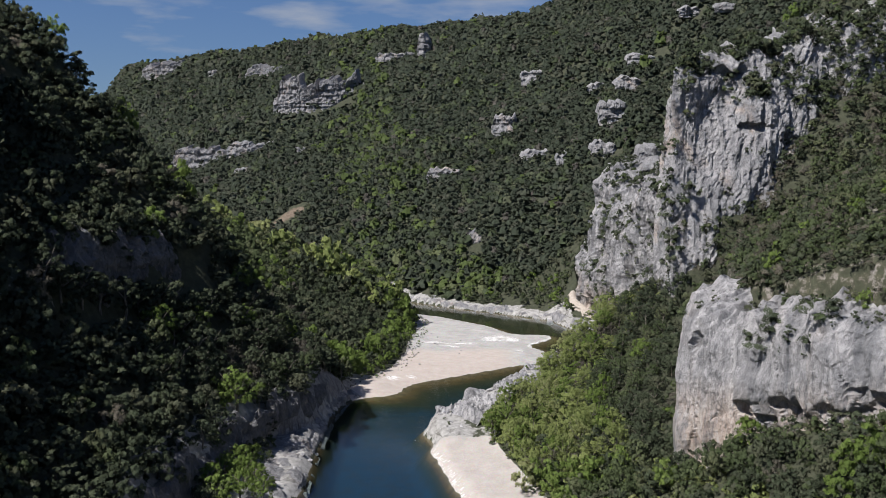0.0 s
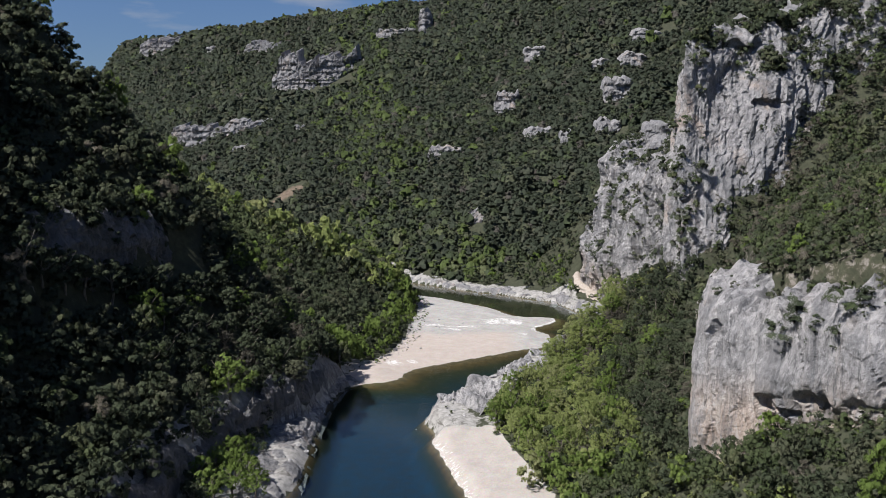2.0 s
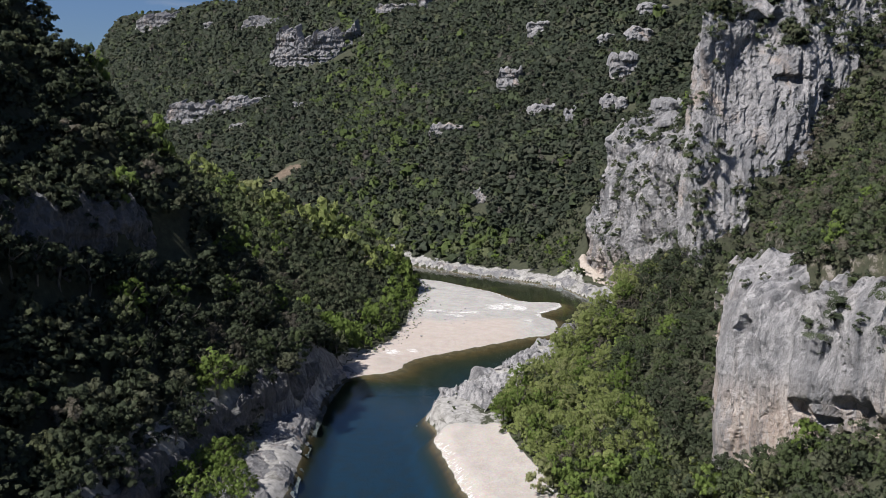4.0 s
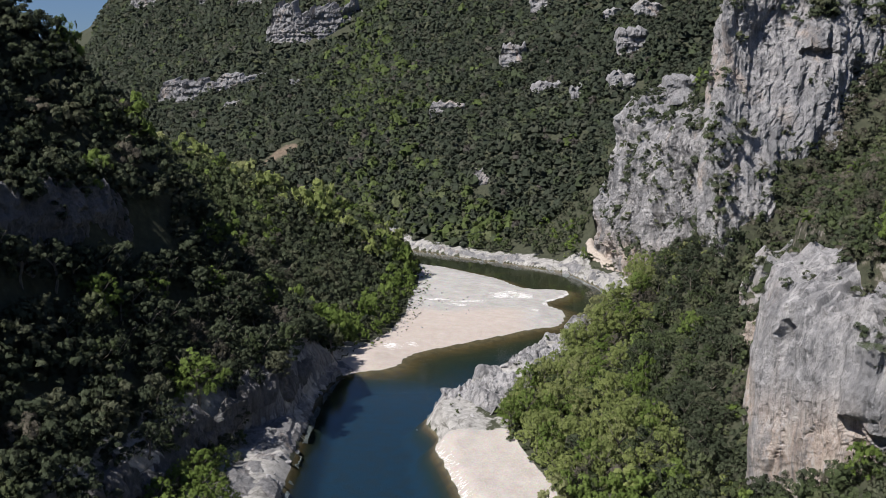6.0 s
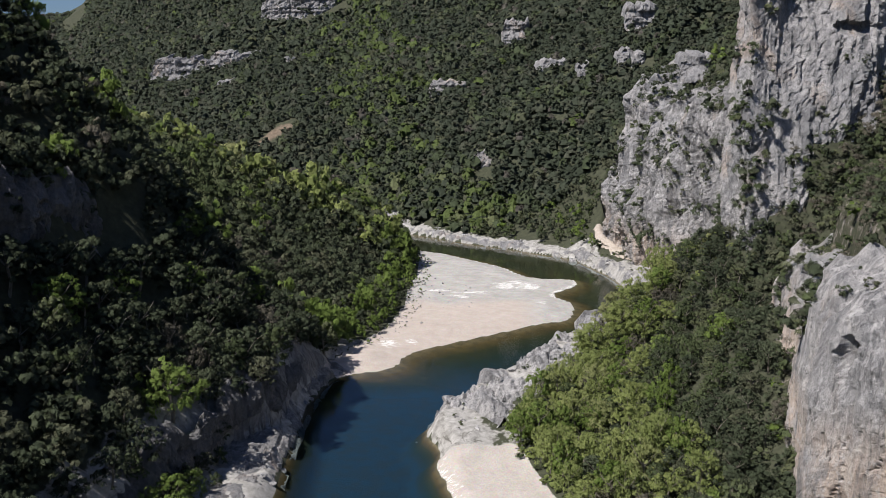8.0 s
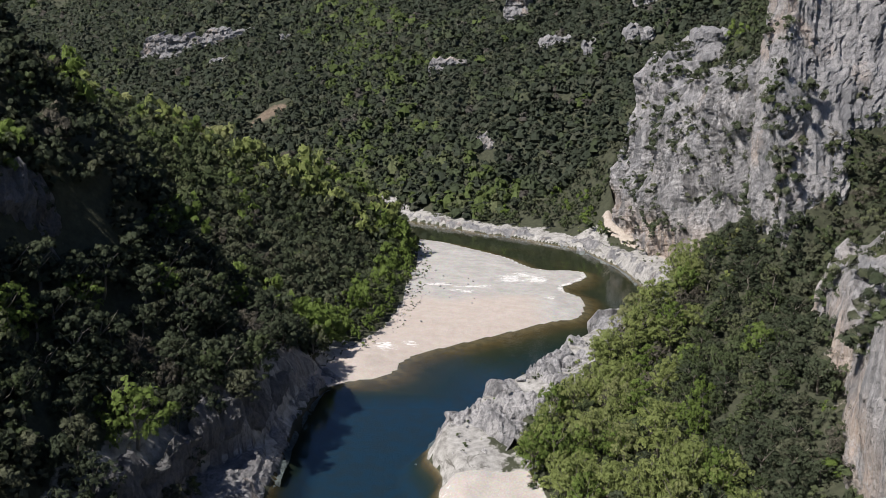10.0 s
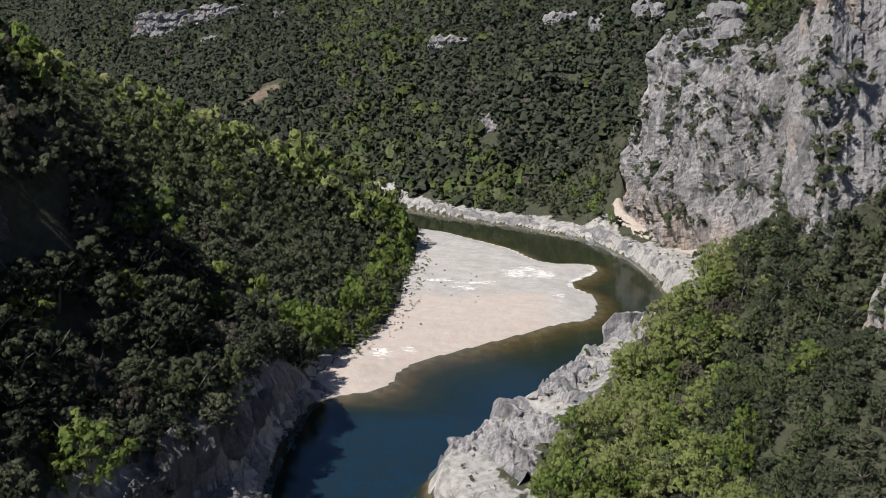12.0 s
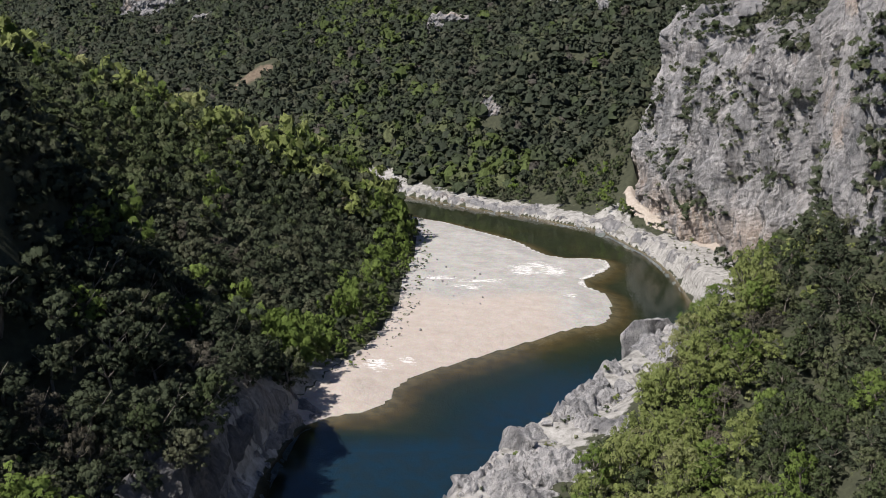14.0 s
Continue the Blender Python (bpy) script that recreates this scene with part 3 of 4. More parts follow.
    push -= brow * np.clip(1 - (zt - z) / (3.5 * brow + 1), 0, 1) ** 2 * (1 + 0.7 * fbm(s / 3, z / 3, 0, 3, seed + 76))
    x, y = x + out[:, 0] * push, y + out[:, 1] * push
    # the brow rounds off and runs back
    back = np.arange(1, int(cap / 1.2) + 1)[:, None] * 1.2
    bx, by = x[-1] - out[:, 0] * back, y[-1] - out[:, 1] * back
    bz = z[-1] + 0.45 * back * (1 - back / (2.5 * cap)) + 1.7 * np.round(3 * fbm(bx / 4, by / 4, 0, 3, seed + 29)) / 3 + 0.4 * fbm(bx / 1.5, by / 1.5, 0, 2, seed + 30)
    x, y, z = np.r_[x, bx], np.r_[y, by], np.r_[z, bz]
    ob = link_mesh(name, np.stack([x, y, z], -1).reshape(-1, 3), grid_faces(*x.shape)[:, ::-1] if core[0] > 0 else grid_faces(*x.shape), material)
    tagged(ob, label, "cliff", kind="structure")
    return np.stack([x, y, z], -1), out


NEAR_TOP = [(106, 104), (82, 141), (68, 166), (59, 182.5), (51.5, 198), (54.5, 205), (58.5, 220), (63, 236), (67, 250), (71, 264), (75, 276), (85, 284)]
near_pts, near_out = cliff("cliff_near", NEAR_FOOT, NEAR_TOP, [10] * 12, [55, 51, 48.5, 47, 45.5, 45, 45, 43, 41, 39, 38, 42], 0.42, ROCK_NEAR, 3,
    bulge=1.1, rib=0.9, flute=0.5, strata=0.16, pit=0.14, brow=1.7, jag=2.6, cap=14, overhang=(44, 45, 97, 31, 1.5),
    hollows=[(0.36, 27, 1.3, 1.3, 1.8), (0.315, 30, 0.9, 1.2, 2.0), (0.405, 29, 1.8, 0.5, 0.8), (0.44, 30, 2.4, 1.2, 1.6),
             (0.505, 41, 1.3, 2.4, 2.4), (0.29, 38, 4.0, 1.4, 1.2), (0.575, 38, 1.0, 4.0, 2.0)],
    core=(400, 420), label="sheer grey limestone cliff with ochre stains, overhangs and small caves")
TALL_TOP = [(222, 392), (180, 368), (148, 352), (121, 342), (100, 336), (82, 331), (81.5, 338), (84, 345), (91, 358), (99, 374)]
tall_pts, tall_out = cliff("cliff_tall", TALL_FOOT, TALL_TOP, [24] * 10, [152, 140, 128, 119, 115, 112, 110, 106, 98, 92], 0.6, ROCK_TALL, 21,
    bulge=2.4, rib=0.9, flute=0.75, strata=0.2, pit=0.42, brow=2.0, jag=3.0, cap=24, hollows=[(0.52, 93, 5, 1.6, 3.4), (0.44, 88, 4, 2.0, 3.4), (0.25, 120, 3, 2.0, 3.0), (0.22, 117, 2.5, 2.5, 3.5)],
    core=(400, 900), label="tall pitted grey limestone cliff with tufts of shrubs")
FAR_TOP = [(110, 360), (99, 376), (96, 392), (92, 412), (88, 436), (81, 460), (86, 488), (90, 510), (91, 532), (98, 550), (112, 570)]
far_pts, far_out = cliff("cliff_far", FAR_FOOT, FAR_TOP, [30, 20, 14, 3, 2, 2, 3, 6, 8, 12, 25], [98, 92, 82, 75, 73, 74, 76, 80, 84, 84, 84], 0.65, ROCK_PROW, 37,
    bulge=3.8, rib=3.6, flute=1.9, strata=0.2, pit=0.5, brow=3.0, jag=4.0, cap=16, hollows=[(0.50, 40, 60, 26, -7.5), (0.705, 19, 4.0, 3.2, 8.0), (0.62, 40, 3, 4, 3), (0.57, 10, 24, 5.5, 5.0)],
    label="grey and ochre limestone cliff undercut above a sandy path")


def outcrop(x, y, wide, tall, deep, seed, turn=0.0, sink=3.0):
    """A banded crag standing out of the wooded slope, facing the river."""
    n = max(18, int(wide / 0.75))
    m = max(12, int(tall / 0.75))
    s, w = np.meshgrid(np.linspace(-1, 1, n), np.linspace(0, 1, m))
    skyline = 0.85 - 0.45 * np.abs(s) ** 8 + 0.15 * np.round(3 * fbm(s * wide / 26 + seed, 0 * s, 0, 3, seed)) / 3 + 0.10 * fbm(s * wide / 5, 0 * s, 0, 3, seed + 8)
    z = -sink + (tall * 0.8 + sink) * w * np.clip(skyline, 0.42, 1.1)
    px = s * wide / 1.8
    py = deep * (0.9 * s**2) + 0.30 * z + 1.8 * fbm(px / 14 + seed, z / 9, 0, 3, seed + 1) + 0.8 * np.sign(fbm(z / 3.8, px / 40, 0, 2, seed + 2)) + 1.3 * smooth(0.1, 0.4, fbm(px / 3.2, z / 3.6, 0, 3, seed + 15))
    py -= 1.2 * np.round(4 * fbm(px / 7, z / 6, 0, 2, seed + 6)) / 4 + 1.0 * fbm(px / 2.6, z / 3.5, 0, 4, seed + 4) - 1.4 * np.clip(1 - np.abs(fbm(px / 5, z / 18, 0, 2, seed + 12)) / 0.12, 0, 1)
    rows = [(px, py, z)]
    for b in (2.0, 5.0, deep):
        rows.append((px[-1:] * 0.98, py[-1:] + b, z[-1:] + 0.25 * b))
    px, py, z = (np.concatenate([r[k] for r in rows]) for k in range(3))
    g = float(land(np.array([x]), np.array([y]))["z"][0])
    ca, sa = math.cos(radians(turn)), math.sin(radians(turn))
    ob = link_mesh("rock_outcrop", np.stack([px * ca - py * sa, px * sa + py * ca, z], -1).reshape(-1, 3), grid_faces(*z.shape), ROCK_FAR)
    ob.location = (x, y, g)
    tagged(ob, "weathered pale limestone crag on the wooded hillside", "rock outcrop", group="crags on the hillside")
    return ob


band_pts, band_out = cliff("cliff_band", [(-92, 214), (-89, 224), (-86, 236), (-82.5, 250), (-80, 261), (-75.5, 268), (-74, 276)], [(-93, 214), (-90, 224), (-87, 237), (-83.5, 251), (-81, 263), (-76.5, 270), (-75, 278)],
    [36, 37, 38, 38, 37, 34, 30], [55, 59, 61, 61, 60, 53, 46], 0.5, ROCK_SHADED, 53, bulge=1.2, rib=0.8, flute=0.8, strata=0.6, cap=4, core=(-300, 500), label="shaded grey limestone band across the wooded left slope")

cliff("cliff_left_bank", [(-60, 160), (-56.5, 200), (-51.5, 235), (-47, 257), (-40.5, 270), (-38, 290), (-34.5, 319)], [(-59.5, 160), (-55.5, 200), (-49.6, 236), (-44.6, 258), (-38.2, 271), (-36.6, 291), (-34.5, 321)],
    [0.5] * 7, [12, 12, 12.5, 12.5, 11, 9, 5], 0.5, ROCK_SHADED, 57, bulge=1.0, rib=0.5, flute=0.5, strata=0.8, pit=0.4, cap=3, core=(-300, 500), hollows=[(0.62, 3.5, 15, 3.5, 2.2)], label="dark overhanging limestone wall above the river ledge")

# x, y, width, height, depth of the crags on the far hillside
CRAGS_HIGH = [(-452, 1495, 95, 38, 26), (-345, 1394, 26, 15, 10), (-248, 1291, 64, 22, 14), (-143, 1055, 100, 54, 22), (-24, 1113, 16, 42, 10),
              (-58, 1150, 48, 14, 8), (85, 853, 24, 15, 6), (208, 760, 30, 8, 6), (225, 728, 26, 7, 6), (167, 748, 34, 7, 8), (155, 722, 38, 9, 8), (127, 757, 18, 8, 6)]
CRAGS_LOW = [(-262, 986, 70, 28, 12), (-197, 958, 54, 18, 10), (-193, 885, 17, 14, 6), (-140, 909, 12, 11, 5), (50, 762, 20, 29, 8), (0, 691, 24, 10, 7), (71, 675, 26, 8, 6),
             (81, 629, 7, 19, 4), (20, 590, 13, 13, 5), (124, 658, 23, 19, 7), (111, 618, 20, 15, 6), (113, 489, 16, 13, 6)]
CRAGS = CRAGS_HIGH + CRAGS_LOW
for n, (cx, cy, wide, tall, deep) in enumerate(CRAGS):
    outcrop(cx, cy, wide, tall, deep, 200 + 7 * n, turn=-18 if cx < -200 else 8 if cx > 60 else -6)


def bench(name, line, wide, step, seed, rough, label, material, lift=0.25):
    """Layered bare rock along a shore, stepped and fissured, from under the water to where it dips into the soil."""
    length = sum(math.dist(a, b) for a, b in zip(line[:-1], line[1:]))
    p, _ = resample(line, int(length / step) + 1)
    tang = np.gradient(p, axis=0)
    for a in (0, 1):
        k = int(4 / step)
        tang[:, a] = np.convolve(np.pad(tang[:, a], k, mode="edge"), np.ones(2 * k + 1) / (2 * k + 1), "valid")
    side = np.stack([tang[:, 1], -tang[:, 0]], -1) / (np.linalg.norm(tang, axis=1)[:, None] + 1e-9)
    across = np.arange(-1.5, wide, step)[:, None]
    x, y = p[:, 0] + side[:, 0] * across, p[:, 1] + side[:, 1] * across
    g = land(x, y)["z"]
    u = across + 0 * x
    ragged = 2.6 * fbm(x / 7, y / 7, 0, 3, seed)
    lay = fbm(x / 5.5 + y / 14, y / 9, 0, 4, seed + 1)
    z = g + lift + rough * (np.round(lay * 5) / 5 + 0.22 * fbm(x / 1.3, y / 1.3, 0, 3, seed + 2)) - 0.7 * rough * np.clip(1 - np.abs(fbm(x / 4, y / 6, 0, 2, seed + 3)) / 0.10, 0, 1)
    z = np.where(u < 0.3 + 0.5 * ragged, np.minimum(z, -0.5 + 0 * z), z)
    z = np.maximum(z, np.where(u > 0.8 + 0.5 * ragged, 0.15, -9)) - 2.5 * smooth(wide - 6, wide - 1, u + ragged)
    ob = link_mesh(name, np.stack([x, y, z], -1).reshape(-1, 3), grid_faces(*x.shape), material)
    return tagged(ob, label, "rock bank", kind="structure")


bench("rock_bench", [(-2, 258), (-7, 271), (-2, 281), (5, 291), (12, 299), (19, 307), (27, 317), (37, 328), (48, 342), (60, 362)], 24, 0.42, 61, 2.6, "broken pale limestone bench along the river", ROCK_BANK)
bench("rock_bank_far", [(69, 405), (69, 430), (67, 452), (63, 467), (57, 492), (45, 502), (31, 519), (13, 532), (-10, 558), (-29, 576), (-41, 602)], 9, 0.55, 67, 1.0, "low grey rocky bank across the river", ROCK_FAR)
bench("rock_ledge_left", [(-28, 317), (-33, 309), (-35.5, 287), (-35, 247), (-34, 219), (-37, 200), (-42, 160)], 17, 0.5, 71, 1.1, "broken grey limestone ledge at the water's edge", ROCK_FAR)


def boulder(x, y, size, tall, seed, sink=0.45, label="pale weathered limestone boulder on the rocky river bank"):
    """A blocky weathered stone: a sphere cut by random planes and roughened."""
    rng = np.random.default_rng(seed)
    bm = bmesh.new()
    bmesh.ops.create_icosphere(bm, subdivisions=4 if size > 2.5 else 3, radius=1.0)
    cuts = rng.normal(size=(14, 3))
    cuts /= np.linalg.norm(cuts, axis=1)[:, None]
    depth = rng.uniform(0.45, 0.8, 14)
    co = np.array([v.co[:] for v in bm.verts])
    for c, dep in zip(cuts, depth):
        over = co @ c - dep
        co = co - np.clip(over, 0, None)[:, None] * c
    r = 1 + 0.13 * fbm(co[:, 0] * 2 + seed, co[:, 1] * 2, co[:, 2] * 2, 4, seed)
    co = co * r[:, None] * [size * 0.62, size * rng.uniform(0.38, 0.55), tall * 0.75]
    for v, c in zip(bm.verts, co):
        v.co = c
    me = bpy.data.meshes.new("boulder")
    bm.to_mesh(me)
    bm.free()
    me.materials.append(ROCK_BANK)
    ob = new("boulder", me)
    g = float(land(np.array([float(x)]), np.array([float(y)]))["z"][0])
    ob.matrix_basis = pose(x, y, g + tall * (0.5 - sink), rng.uniform(-12, 12), rng.uniform(-12, 12), rng.uniform(0, 180))
    return tagged(ob, label, "boulder", group="boulders on the river banks")


boulder(9, 288, 6.0, 3.6, 401, label="large rounded limestone block beside the water")
boulder(45, 347, 11.0, 16.0, 402, 0.15, label="upright grey limestone block above the river bend")
boulder(0, 277, 5.0, 2.2, 403), boulder(17, 303, 6.0, 2.6, 404), boulder(28, 316, 6.5, 3.0, 405), boulder(57, 486, 5.0, 4.0, 406, label="dark leaning rock at the far water's edge")
brng = np.random.default_rng(77)
for n in range(44):
    t = brng.uniform(0.0, 1.0)
    line, _ = resample([(-4, 268), (3, 287), (14, 300), (24, 311), (38, 325)], 60)
    px, py = line[int(t * 59)] + brng.uniform((0.5, -9), (13, 2))
    s = 0.9 + 3.4 * brng.uniform(0, 1) ** 2
    boulder(float(px), float(py), s, s * brng.uniform(0.4, 0.75), 420 + n)
for n in range(26):
    t = brng.uniform(0.0, 1.0)
    line, _ = resample([(66, 455), (56, 496), (30, 522), (10, 537), (-12, 562)], 60)
    px, py = line[int(t * 59)] + brng.uniform((0, 1), (5, 8))
    s = brng.uniform(1.0, 2.8)
    boulder(float(px), float(py), s, s * brng.uniform(0.4, 0.7), 580 + n)
for n in range(24):
    t = brng.uniform(0.0, 1.0)
    line, _ = resample([(-36, 215), (-36, 250), (-36.5, 290), (-33, 312), (-24, 342), (-18, 362)], 60)
    px, py = line[int(t * 59)] + brng.uniform((-2.5, -2), (1.2, 2))
    s = brng.uniform(0.7, 2.0)
    boulder(float(px), float(py), s, s * brng.uniform(0.4, 0.7), 620 + n)

# the sandy path under the overhang
way, _ = resample(rounded(PATH_LINE[:-2]), 90)
tang = np.gradient(way, axis=0)
tang /= np.linalg.norm(tang, axis=1)[:, None]
wide = np.linspace(-1, 1, 9)[:, None] * (3.0 + 0.8 * fbm(np.arange(90) / 7, 0, 0, 2, 93))
px, py = way[:, 0] + tang[:, 1] * wide, way[:, 1] - tang[:, 0] * wide
rise = np.interp(way[:, 1], [430, 438, 460, 480, 493, 502, 512], [3.5, 4.6, 5.6, 7.6, 10.4, 14, 17.5])
pz = np.minimum(np.maximum(land(px, py)["z"] + 0.2, rise - 0.6 + 0 * px), rise + 0.6) + 0.25 * fbm(px / 2, py / 2, 0, 3, 95) - 0.8 * np.abs(np.linspace(-1, 1, 9)[:, None]) ** 4
footpath = link_mesh("footpath", np.stack([px, py, pz], -1).reshape(-1, 3), grid_faces(*px.shape), SAND)
tagged(footpath, "pale sandy footpath below the overhanging cliff", "path", kind="structure")

# ---- trees ----
def leaf_quads(rng, centres, radii, count, size, squash=0.8):
    """Small leaf sprays over the surfaces of overlapping lobes, facing outwards more or less."""
    which = rng.choice(len(centres), count, p=radii**2 / (radii**2).sum())
    way = rng.normal(size=(count, 3))
    way[:, 2] = np.where(way[:, 2] < -0.25, -way[:, 2], way[:, 2])
    way /= np.linalg.norm(way, axis=1)[:, None]
    at = centres[which] + way * (radii[which] * rng.uniform(0.72, 1.08, count))[:, None] * [1, 1, squash]
    nrm = way + 0.4 * rng.normal(size=(count, 3))
    nrm /= np.linalg.norm(nrm, axis=1)[:, None]
    side = np.cross(nrm, rng.normal(size=(count, 3)))
    side /= np.linalg.norm(side, axis=1)[:, None] + 1e-9
    up = np.cross(nrm, side)
    s = (size * rng.uniform(0.6, 1.35, count))[:, None] / 2
    long = rng.uniform(0.7, 1.5, count)[:, None]
    quads = np.stack([at - side * s - up * s * long, at + side * s * 1.1 - up * s * 0.6, at + side * s * 0.8 + up * s * long, at - side * s * 0.7 + up * s * 0.9], 1)
    return quads, way


def crown_shape(seed, radius, height, lobes, count, size, solid=0.0):
    """Sprays of one crown whose tree stands at the origin, and for each the way in which its clump of leaves faces.
    Boughs make the uneven outline; smaller clumps sit round every bough."""
    rng = np.random.default_rng(seed)
    main = max(4, lobes // 5)
    a, level = rng.uniform(0, 2 * np.pi) + np.arange(main) * 2.4, (np.arange(main) + rng.uniform(0, 1, main)) / main
    r = radius * np.sin(np.pi * (0.32 + 0.58 * level)) * rng.uniform(0.42, 0.72, main)
    hearts = np.stack([r * np.cos(a), r * np.sin(a), height * (0.14 + 0.60 * level)], -1)
    girth = radius * rng.uniform(0.30, 0.48, main)
    which = rng.integers(0, main, lobes)
    way = rng.normal(size=(lobes, 3))
    way[:, 2] = np.where(way[:, 2] < -0.3, -way[:, 2], way[:, 2])
    way /= np.linalg.norm(way, axis=1)[:, None]
    centres = hearts[which] + way * girth[which][:, None] * rng.uniform(0.55, 1.0, lobes)[:, None]
    small = radius * rng.uniform(0.15, 0.27, lobes) * (17 / max(lobes, 17)) ** 0.25 * (1.35 if lobes < 14 else 1.0)
    quads, facing = leaf_quads(rng, centres, small, count, size)
    heart = np.array([0, 0, 0.30 * height])
    out = quads.mean(1) - heart
    out /= np.linalg.norm(out, axis=1)[:, None] + 1e-9
    facing = 0.75 * facing + 0.45 * out
    if solid:
        # a closed lumpy canopy under the outer sprays
        ring, turn = np.array([1.0, 0.93, 0.62, 0.12]), np.linspace(0, 2 * np.pi, 8)
        lump = solid * radius * rng.uniform(0.62, 0.95, (4, 8))
        lump[:, -1] = lump[:, 0]
        core = np.stack([lump * ring[:, None] * np.cos(turn), lump * ring[:, None] * np.sin(turn), height * np.array([0.05, 0.34, 0.58, 0.70])[:, None] * rng.uniform(0.88, 1.12, (4, 8))], -1)
        core[:, -1] = core[:, 0]
        shell = np.stack([core[:-1, :-1], core[:-1, 1:], core[1:, 1:], core[1:, :-1]], 2).reshape(-1, 4, 3)
        way = shell.mean(1) - heart
        quads, facing = np.concatenate([quads, shell]), np.concatenate([facing, way / np.linalg.norm(way, axis=1)[:, None]])
    return quads, facing / (np.linalg.norm(facing, axis=1)[:, None] + 1e-9)


def branches_mesh(seed, height, spread, thick):
    """A tapered trunk with limbs."""
    rng = np.random.default_rng(seed)
    verts, faces = [], []

    def limb(a, b, ra, rb, sides=6):
        a, b = np.asarray(a, float), np.asarray(b, float)
        d = (b - a) / np.linalg.norm(b - a)
        u = np.cross(d, (0.3, 1, 0.2))
        u /= np.linalg.norm(u)
        v = np.cross(d, u)
        base = len(verts)
        m = (a + b) / 2 + rng.normal(size=3) * 0.05 * np.linalg.norm(b - a)
        for c, r in ((a, ra), (m, (ra + rb) / 2), (b, rb)):
            for k in range(sides):
                t = 2 * np.pi * k / sides
                verts.append(c + r * (np.cos(t) * u + np.sin(t) * v))
        for ring in (0, 1):
            for k in range(sides):
                n = (k + 1) % sides
                q = base + ring * sides
                faces.append((q + k, q + n, q + sides + n, q + sides + k))

    fork = (rng.normal() * 0.2, rng.normal() * 0.2, height * 0.42)
    limb((0, 0, -0.8), fork, thick, thick * 0.7)
    for k in range(5):
        t = 2 * np.pi * (k + rng.uniform(-0.3, 0.3)) / 5
        limb(fork, (spread * 0.62 * np.cos(t), spread * 0.62 * np.sin(t), height * rng.uniform(0.62, 0.86)), thick * 0.45, thick * 0.12, 5)
    return verts, faces


def set_boughs(ob, way):
    a = ob.data.attributes.new("bough", "FLOAT_VECTOR", "FACE")
    a.data.foreach_set("vector", np.asarray(way, np.float32).ravel())


def make_tree(kind, seed, radius, height, lobes, count, size, material, label, group, dome=0.15):
    tree = new(kind)
    tagged(tree, label, "tree", group)
    v, f = branches_mesh(seed, height, radius, 0.05 * radius + 0.04)
    link_mesh("trunk", v, f, BARK, tree)
    q, facing = crown_shape(seed, radius, height, lobes, count, size)
    crown = link_mesh("crown", q.reshape(-1, 3), np.arange(len(q) * 4).reshape(-1, 4), material, tree)
    set_values(crown, "tint", np.full(len(q) * 4, (seed * 0.37) % 1))
    set_boughs(crown, facing * (1 - dome) + np.array([0, 0, dome]))
    return tree


def scatter(x0, x1, y0, y1, pitch, seed):
    """Jittered places over a rectangle of the plan."""
    rng = np.random.default_rng(seed)
    x, y = np.meshgrid(np.arange(x0, x1, pitch), np.arange(y0, y1, pitch * 0.92))
    x = x + (np.arange(x.shape[0])[:, None] % 2) * pitch / 2
    x, y = x + rng.uniform(-0.38, 0.38, x.shape) * pitch, y + rng.uniform(-0.38, 0.38, y.shape) * pitch
    return x.ravel(), y.ravel(), rng


CLEARING = (-123, 737)


def wooded(x, y, info):
    """Where trees stand."""
    e, d, z = info["dr"], info["df"], info["z"]
    ok = ~info["wet"] & ~info["bar"] & ~info["shelf"] & (z > 1.2)
    near_right = ~info["left"] & (y < 440)
    ok &= ~(near_right & (e < 17.5 - 0.5 * smooth(262, 250, y) - 9 * smooth(348, 360, y) * smooth(415, 400, y) + 4.5 * smooth(258, 275, y) * smooth(345, 325, y) + 4 * fbm(x / 8, y / 8, 0, 2, 61)))
    ok &= ~(~info["left"] & (y >= 440) & (e < 8.5 + 3 * fbm(x / 8, y / 8, 0, 2, 61)))
    ok &= ~(info["left"] & (y < 330) & (d < 0.8))
    for ring, foot, run in ((NEAR_RING, NEAR_FOOT, np.where(y > 222, 2.5, 8.5)), (TALL_RING, TALL_FOOT, 52), (FAR_RING, FAR_FOOT, 6)):
        within = inside(x, y, ring)
        ok &= info["scree"] | ~(line_distance(x, y, foot) < np.where(within & ~((foot is TALL_FOOT) & ((x > 128) | (line_distance(x, y, foot) < 7))), run, 0.8))
    ok &= np.hypot((x - CLEARING[0]) / 17, (y - CLEARING[1]) / 9) > 1
    ok &= line_distance(x, y, PATH_LINE) > 5.0
    ok &= line_distance(x, y, [(-92, 214), (-89, 224), (-86, 236), (-82.5, 250), (-80, 261), (-75.5, 268), (-74, 276)]) > 1.8
    ok &= np.hypot((x - 42) / 9, (y - 337) / 15) > 1
    for cx, cy, wide, tall, deep in CRAGS:
        ok &= ~((np.abs(x - cx) < wide * 0.42) & (y > cy - 2 - 0.10 * tall) & (y < cy + 4))
    return ok


